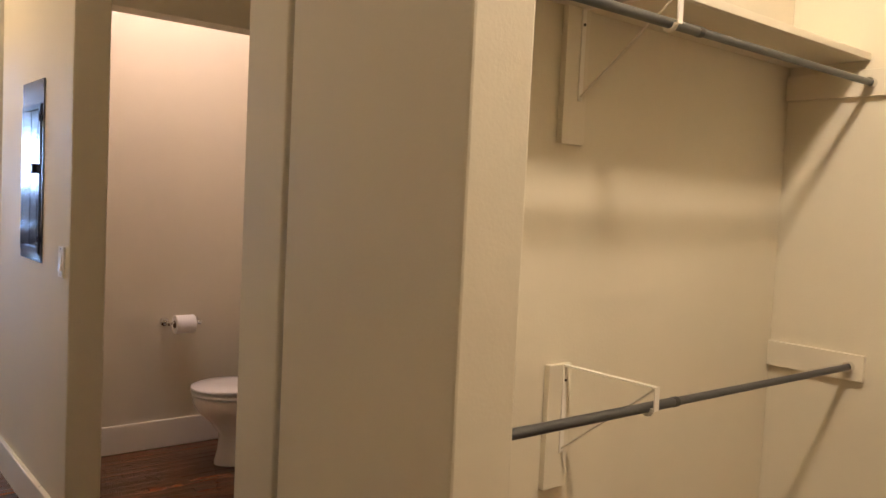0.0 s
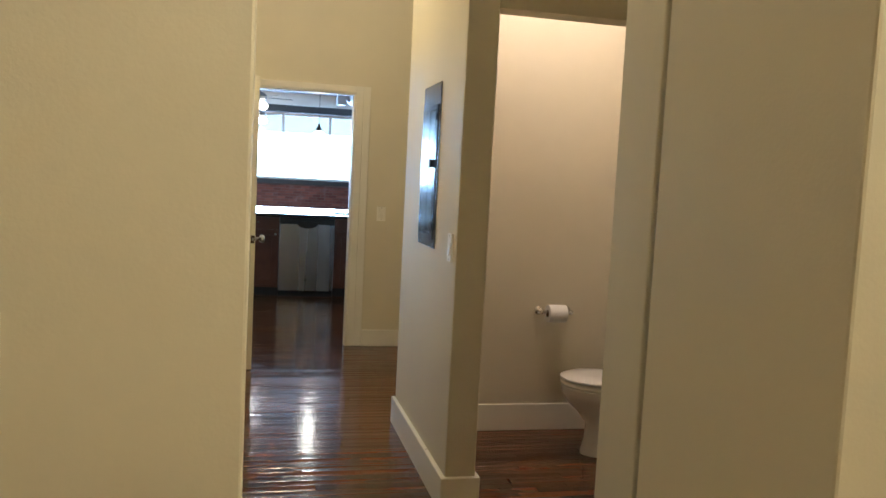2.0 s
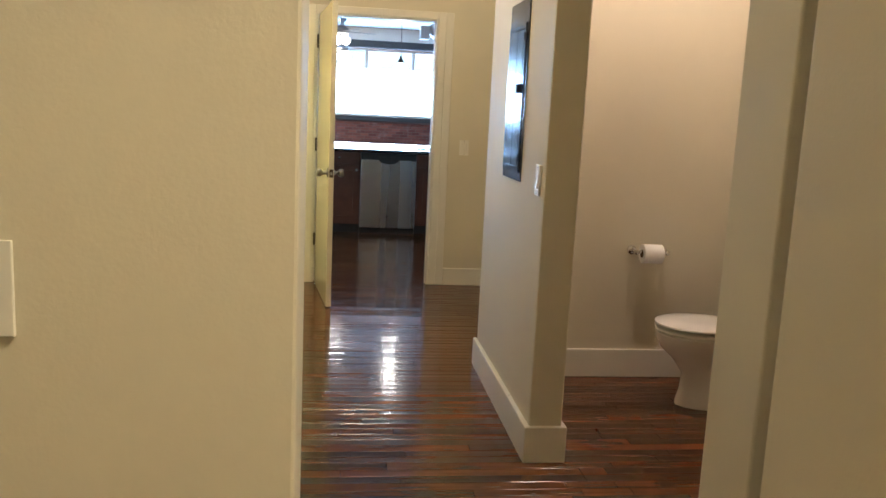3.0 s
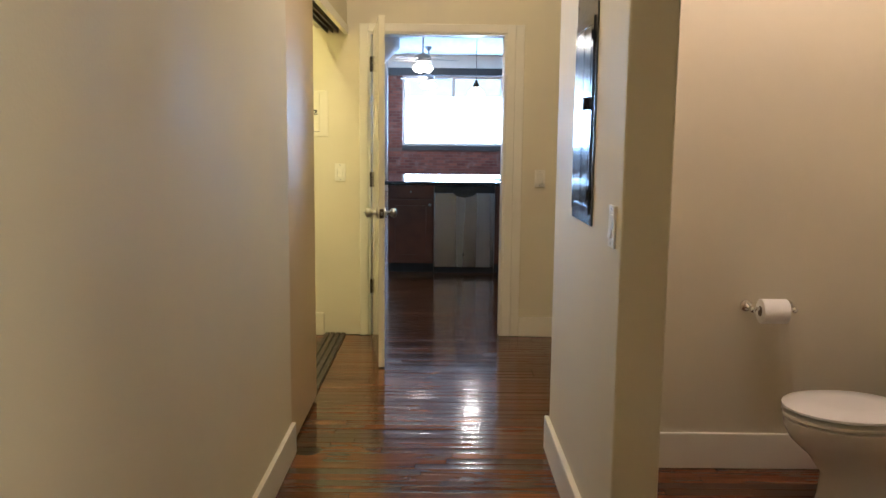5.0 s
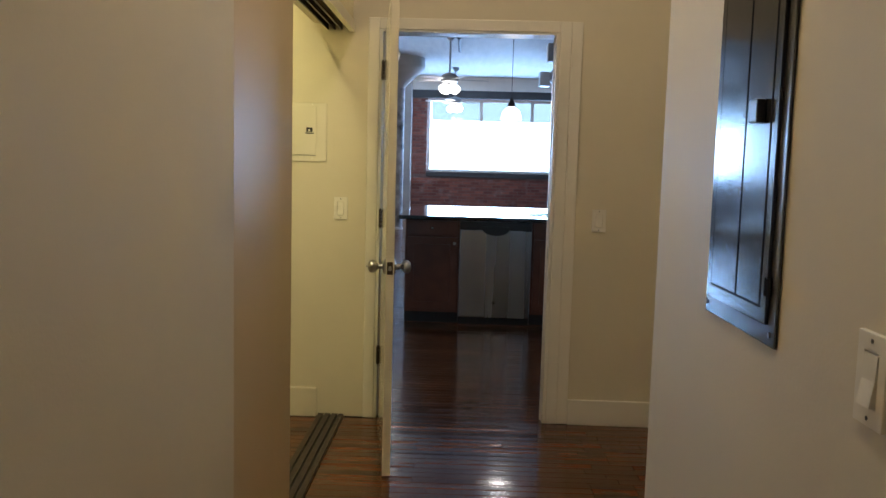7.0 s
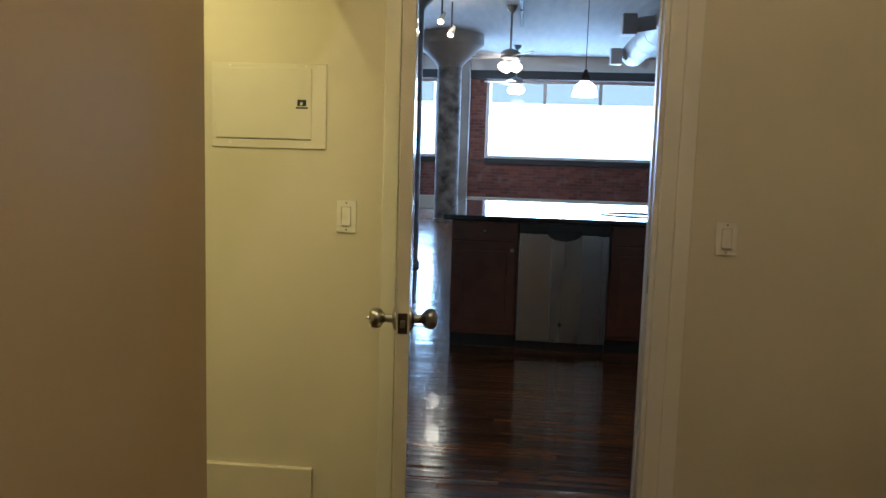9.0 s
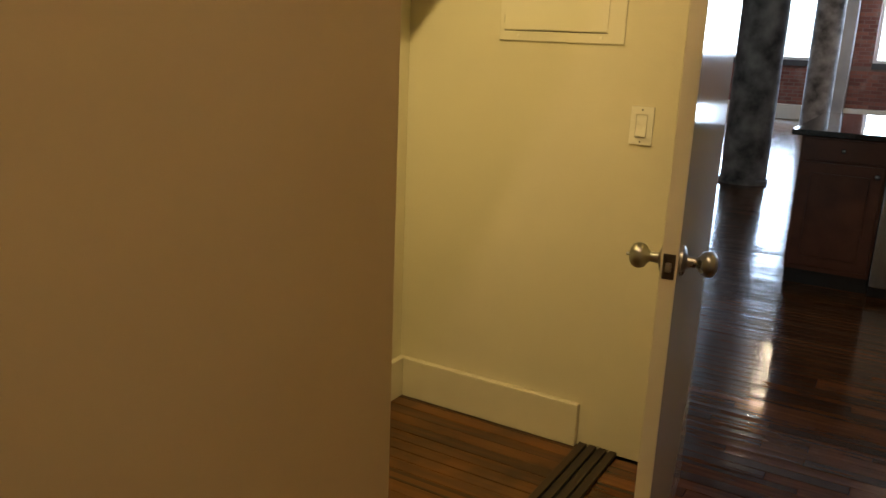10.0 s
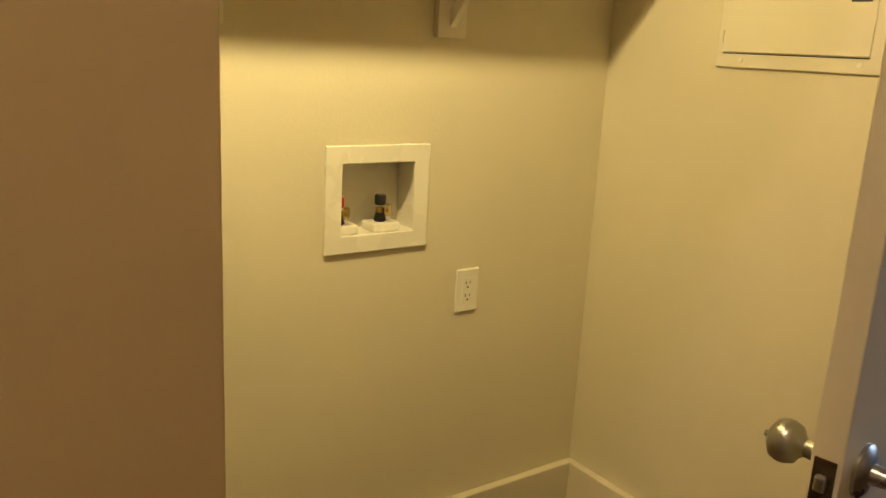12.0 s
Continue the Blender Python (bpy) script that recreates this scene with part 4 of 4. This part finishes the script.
def ceiling_fan(x, y, zh, turn):
    t = thing("ceiling_fan", (x, y, LOFT_TOP), "grey ceiling fan with four lit opal shades", "ceiling fan", "ceiling fans")
    at = Matrix.Translation((x, y, 0))
    part("downrod", cyl(bmesh.new(), (x, y, zh + 0.08), (x, y, LOFT_TOP - 0.06), 0.016, seg=10), FANBODY, t)
    part("canopy", lathe(bmesh.new(), [(0.03, LOFT_TOP - 0.10), (0.075, LOFT_TOP - 0.05), (0.08, LOFT_TOP - 0.0005)], at), FANBODY, t, smooth=True)
    part("motor", lathe(bmesh.new(), [(0.09, zh - 0.07), (0.15, zh - 0.04), (0.16, zh + 0.03), (0.10, zh + 0.08), (0.03, zh + 0.10)], at), FANBODY, t, smooth=True)
    part("lamp_hub", lathe(bmesh.new(), [(0.03, zh - 0.16), (0.06, zh - 0.13), (0.065, zh - 0.0705)], at), FANBODY, t, smooth=True)
    for k in range(4):
        m = at @ Matrix.Translation((0, 0, zh - 0.11)) @ Matrix.Rotation(radians(turn + 20 + 90 * k), 4, "Z") @ Matrix.Translation((0.05, 0, 0)) @ Matrix.Rotation(radians(50), 4, "Y")
        part("glass_shade", lathe(bmesh.new(), [(0.022, 0.0), (0.05, -0.03), (0.07, -0.07), (0.075, -0.11), (0.065, -0.14), (0.03, -0.155)], m @ Matrix.Rotation(radians(-100), 4, "Y"), 20), LAMPGLOW, t, "lit opal glass shade", smooth=True)
    for k in range(5):
        a = radians(turn + 72 * k)
        m = at @ Matrix.Rotation(a, 4, "Z") @ Matrix.Rotation(radians(10), 4, "X")
        bm = boxes(((0.17, -0.065, -0.004), (0.66, 0.065, 0.004)), bevel=0.003)
        bmesh.ops.transform(bm, matrix=Matrix.Translation((0, 0, zh - 0.01)) @ m, verts=bm.verts)
        part("blade", bm, FANBLADE, t)


ceiling_fan(0.25, 17.8, 2.82, 10)
ceiling_fan(0.28, 22.3, 2.81, 40)


def column(x, y):
    t = thing("column", (x, y, 0), "worn grey concrete mushroom column", "column", "loft columns", "structure")
    at = Matrix.Translation((x, y, 0))
    part("shaft", lathe(bmesh.new(), [(0.25, 0.0), (0.25, 0.04), (0.23, 0.06), (0.23, 2.93)], at, 32), COLUMNM, t, smooth=True)
    part("capital", lathe(bmesh.new(), [(0.23, 2.9305), (0.25, 2.98), (0.625, 3.33), (0.64, 3.35), (0.64, LOFT_TOP - 0.0005)], at, 32), CONCRETE, t, "flared grey concrete capital", smooth=True)


column(-0.90, 14.62)
column(-0.97, 20.9)

DX = 2.45
dt = thing("air_duct", (DX, 16.0, 3.2), "round pale painted air duct under the ceiling", "air duct", kind="structure")
part("duct", cyl(bmesh.new(), (DX, 10.5, 3.24), (DX, 20.9, 3.24), 0.22, seg=28), DUCTM, dt, smooth=True)
for y, z, xa in ((17.0, 3.17, 1.80), (20.3, 3.12, 1.98)):
    bm = bmesh.new()
    cyl(bm, (DX - 0.16, y, 3.22), (xa + 0.2, y, z), 0.10, seg=20)
    box(bm, (xa, y - 0.14, z - 0.14), (xa + 0.2, y + 0.14, z + 0.14), 0.01)
    part("diffuser", bm, DUCTM, dt, "square painted outlet box")
for k in range(9):
    part("band", cyl(bmesh.new(), (DX, 11.9 + k, 3.24), (DX, 11.93 + k, 3.24), 0.224, seg=28), DUCTM, dt)
c = thing("conduit", (0.5, 16, LOFT_TOP), "grey steel conduit along the ceiling", "conduit", kind="structure")
part("pipe", cyl(bmesh.new(), (0.39, 9.0, LOFT_TOP - 0.03), (0.39, 19.5, LOFT_TOP - 0.03), 0.027, seg=10), BEAMM, c, smooth=True)
part("cross_pipe", cyl(bmesh.new(), (-3.5, 15.8, LOFT_TOP - 0.07), (0.39, 15.8, LOFT_TOP - 0.07), 0.016, seg=10), BEAMM, c, smooth=True)
for k in range(4):
    part("coupling", cyl(bmesh.new(), (0.39, 10.0 + 2.6 * k, LOFT_TOP - 0.032), (0.39, 10.09 + 2.6 * k, LOFT_TOP - 0.032), 0.038, seg=14), BEAMM, c, smooth=True)
for x, y, z in ((-0.76, 17.3, 3.26), (-0.63, 17.5, 3.10)):
    t = thing("spot_lamp", (x, y, LOFT_TOP), "small lit spot lamp under the ceiling", "spot lamp", "spot lamps")
    part("stem", cyl(bmesh.new(), (x, y, z + 0.06), (x, y, LOFT_TOP - 0.0005), 0.012, seg=8), FANM, t)
    part("head", cyl(bmesh.new(), (x + 0.02, y + 0.06, z + 0.09), (x - 0.01, y - 0.07, z - 0.04), 0.038, 0.05), WHITEMETAL, t, smooth=True)
    part("bulb", cyl(bmesh.new(), (x - 0.0105, y - 0.0705, z - 0.041), (x - 0.013, y - 0.078, z - 0.049), 0.038), LAMPGLOW, t, "lit bulb face")


# ---- ceiling lamps of the hallway rooms ----
def flush_lamp(x, y, z, label):
    t = thing("ceiling_lamp", (x, y, z), label, "ceiling lamp", "ceiling lamps")
    part("base", cyl(bmesh.new(), (x, y, z - 0.03), (x, y, z - 0.0005), 0.10), WHITEMETAL, t, smooth=True)
    part("bulb_holder", cyl(bmesh.new(), (x, y, z - 0.06), (x, y, z - 0.0305), 0.025), PLASTIC, t, smooth=True)


flush_lamp(1.5, 2.0, HALL_TOP, "plain white ceiling lamp base over the dressing room")
flush_lamp(0.5, 6.0, HALL_TOP, "plain white ceiling lamp base over the hallway")
flush_lamp(1.78, 5.26, 3.1, "plain white ceiling lamp base over the toilet")
t = thing("wall_lamp", (LEFT - 0.2, 7.0, 2.14), "plain white wall lamp over the laundry doors", "wall lamp")
part("base", cyl(bmesh.new(), (LEFT - 0.2005, 7.0, 2.14), (LEFT - 0.222, 7.0, 2.14), 0.05), WHITEMETAL, t, smooth=True)

# ---- dust and crumbs along the laundry's baseboards ----
rd = random.Random(21)
vs, fs = [], []
for k in range(900):
    if k % 3:
        x, y = rd.uniform(LB + 0.03, -0.06), END - 0.028 - abs(rd.gauss(0, 0.007))
        if x > -0.195:
            y = END - 0.003 - abs(rd.gauss(0, 0.008))
    else:
        x, y = LB + 0.028 + abs(rd.gauss(0, 0.006)), rd.uniform(6.7, END - 0.03)
    z0 = 0.0135 if x > -0.19 else -0.0008
    r, h, a, i = rd.uniform(0.001, 0.004), rd.uniform(0.001, 0.0025), rd.uniform(0, 6.28), len(vs)
    vs += [(x + r * math.cos(a + 2.09 * j) * rd.uniform(0.5, 1.5), y + r * math.sin(a + 2.09 * j), z0) for j in range(3)] + [(x, y, z0 + h)]
    fs += [(i, i + 1, i + 3), (i + 1, i + 2, i + 3), (i + 2, i, i + 3), (i + 2, i + 1, i)]
me = bpy.data.meshes.new("floor_dust")
me.from_pydata(vs, [], fs)
me.materials.append(GRIT)
tagged(new("floor_dust", me), "grey brown dust and crumbs along the baseboard", "dust", kind="stuff")

# ---- floors ----
structure("ground", boxes(((-300, -200, -0.6), (300, 300, -0.4))), CONCRETE, "grey ground outside the building", "ground")
PW, TH = 0.057, 0.014
fl = structure("floor", boxes(((-2.22, -1.02, -0.16), (3.2, END + 0.13, -TH)), ((LX0 - 0.2, END + 0.13, -0.16), (LX1 + 0.2, FAR + 0.4, -TH))), GAP, "dark varnished narrow strip wood floor", "floor")


CUP, LEAN = 0.00046, 0.019
ACROSS = (0.0, 0.03, 0.14, 0.28, 0.42, 0.58, 0.72, 0.86, 0.97, 1.0)


def board_profile(gap=0.0010, cup=CUP):
    """Cupped top: rounded arrises, edges a little proud of the middle."""
    return [(v * (PW - gap), (cup * (2 * v - 1) ** 2 - max(cup, 0.0)) - (0.0009 if v in (0.0, 1.0) else 0.0)) for v in ACROSS]


def board_mesh(length, cup):
    prof = [(0.0, -TH)] + board_profile(cup=cup) + [(PW - 0.0010, -TH)]
    vs = [(x, y, z) for x in (0.0, length) for y, z in prof]
    k = len(prof)
    fs = [(i, i + k, i + k + 1, i + 1) for i in range(k - 1)] + [tuple(range(k)), tuple(reversed(range(k, 2 * k)))]
    me = bpy.data.meshes.new("plank")
    me.from_pydata(vs, [], [tuple(reversed(f)) for f in fs])
    return me


rng = random.Random(5)
LENGTHS = (0.55, 0.8, 1.1)
CUTS = ((0.55, 0.77), (0.77, 0.55), (0.40, 0.92), (0.92, 0.40), (1.32,), (0.30, 0.62, 0.40), (0.62, 0.70), (0.70, 0.62))
HALLM = {}
CUPS = (-0.25 * CUP, 0.25 * CUP, 0.7 * CUP, 1.5 * CUP)
TAILS = (0.0, 0.19, 0.34, 0.47)
for L in sorted({v for c in CUTS + (TAILS[1:],) for v in c}):
    for cup in CUPS:
        HALLM[L, cup] = board_mesh(L - 0.0022, cup)
        HALLM[L, cup].materials.append(OAK)


seam = random.Random(9)
TAIL = [seam.choice(TAILS) for k in range(100)]      # how far each hallway row runs on
SHIFT = [seam.choice((0.0, 0.045, 0.09, 0.13)) for k in range(100)]


def rows(y0, y1, x0, x1, rng):
    """Board after board, row after row, with staggered ends."""
    y = y0
    while y < y1 - 1e-6:
        x = x0 - rng.choice((0.0, 0.2, 0.35, 0.5, 0.7))
        while x < x1:
            L = rng.choice(LENGTHS)
            yield x, y, L
            x += L
        y += PW


def joined(name, y0, y1, x0, x1, mat, label, seed, worn=False, jagged=False):
    """The boards of a stretch in one mesh; ends cut at the stretch's edges, or at the hallway boards' ends."""
    r = random.Random(seed)
    vs, fs = [], []
    for x, y, L in rows(y0, y1, x0 - (0.2 if jagged else 0.0), x1, r):
        q = round((y - 3.6) / PW)
        start = x0 + TAIL[q] - SHIFT[q] if jagged else x0
        a, b = max(x, start), min(x + L - 0.0025, x1)
        if worn:                               # long boards, one to a row
            b = x1 if x <= x0 else a
        if b - a < 0.01:
            continue
        gap = random.Random(round(y * 1000)).choice((0.0008, 0.0012, 0.0045)) if worn else r.choice((0.0007, 0.0010, 0.0018))
        dz, tilt, i = r.uniform(-0.0008, 0.0), r.uniform(-LEAN, LEAN), len(vs)
        prof = [(0.0, -TH)] + [(v, z + dz + tilt * (v - PW / 2)) for v, z in board_profile(gap, r.choice(CUPS))] + [(PW - gap, -TH)]
        k = len(prof)
        vs += [(e, min(y + v, y1), z) for e in (a, b) for v, z in prof]
        fs += [tuple(reversed((i + j, i + j + k, i + j + k + 1, i + j + 1))) for j in range(k - 1)] + [tuple(reversed(range(i, i + k))), tuple(range(i + k, i + 2 * k))]
    me = bpy.data.meshes.new(name)
    me.from_pydata(vs, [], fs)
    me.materials.append(mat)
    ob = new(name, me)
    ob.parent = fl
    return tagged(ob, label, kind="stuff")


joined("floor_boards", END + 0.13, 16.0, -3.5, 3.5, OAK, "dark red varnished strip boards of the loft", 11)
joined("floor_boards", 16.0, FAR, -6.0, 6.0, OAK, "dark red varnished strip boards under the windows", 12)
joined("floor_boards", 3.6, 3.6 + 41 * PW, 1.27, 2.6, OAK, "dark varnished strip boards of the toilet room", 13, jagged=True)
joined("floor_boards", -0.9, 3.6, -2.1, 3.2, OAK, "dark varnished strip boards of the dressing room", 14)
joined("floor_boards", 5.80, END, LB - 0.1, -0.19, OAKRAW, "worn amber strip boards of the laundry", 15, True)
joined("floor_boards", END - 0.02, END + 0.13, DL, DR, OAK, "dark varnished strip boards under the door", 16)
joined("floor_boards", 3.6 + 41 * PW, END, 1.27, 2.5, OAK, "dark varnished strip boards of the side passage", 18, jagged=True)
for k in range(round((END - 0.02 - 3.6) / PW)):
    x = -0.05 - SHIFT[k]
    for L in rng.choice(CUTS) + ((TAIL[k],) if TAIL[k] else ()):
        ob = new("plank", HALLM[L, rng.choice(CUPS)])
        ob.location = (x, 3.6 + k * PW, rng.uniform(-0.0008, 0.0))
        ob.rotation_euler = (rng.uniform(-LEAN, LEAN), 0, 0)
        ob.parent = fl
        x += L

# ---- bricks of the window wall, the stretch seen past the island ----
bm = boxes(((-0.799, FAR - 0.004, 0.301), (3.3, FAR - 0.0005, WZ0 - 0.121)), ((-0.799, FAR - 0.004, WZ0 - 0.121), (-0.431, FAR - 0.0005, WZ1 - 0.001)))
part("mortar_bed", bm, MORTAR, brick_face, "grey mortar between the bricks")
BRICKS = {}
for L in (0.203, 0.0955, 0.14):
    vs = [(x, y, z) for y, q in ((0.0, 0.0), (-0.009, 0.0), (-0.012, 0.003)) for x, z in ((q, q), (L - q, q), (L - q, 0.063 - q), (q, 0.063 - q))]
    fs = [(r + k, r + (k + 1) % 4, r + 4 + (k + 1) % 4, r + 4 + k) for r in (0, 4) for k in range(4)] + [(8, 9, 10, 11)]
    BRICKS[L] = bpy.data.meshes.new("brick")
    BRICKS[L].from_pydata(vs, [], fs)
    BRICKS[L].materials.append(ONEBRICK)
rb = random.Random(31)


def lay(x0, x1, z0, z1):
    """Running bond between two uprights; cut bricks close the courses."""
    z, odd = z0, 0
    while z + 0.063 < z1:
        x, L = x0, 0.0955 if odd else 0.203
        while x + L <= x1:
            ob = new("brick", BRICKS[L])
            ob.location = (x, FAR - 0.0035 + rb.uniform(0, 0.004), z)
            ob.parent = brick_face
            x += L + 0.012
            left = x1 - x
            L = 0.203 if left >= 0.203 else 0.14 if left >= 0.14 else 0.0955
        z, odd = z + 0.075, 1 - odd


lay(-0.795, 3.29, 0.31, WZ0 - 0.13)
lay(-0.795, -0.44, WZ0 - 0.065, WZ1 - 0.01)
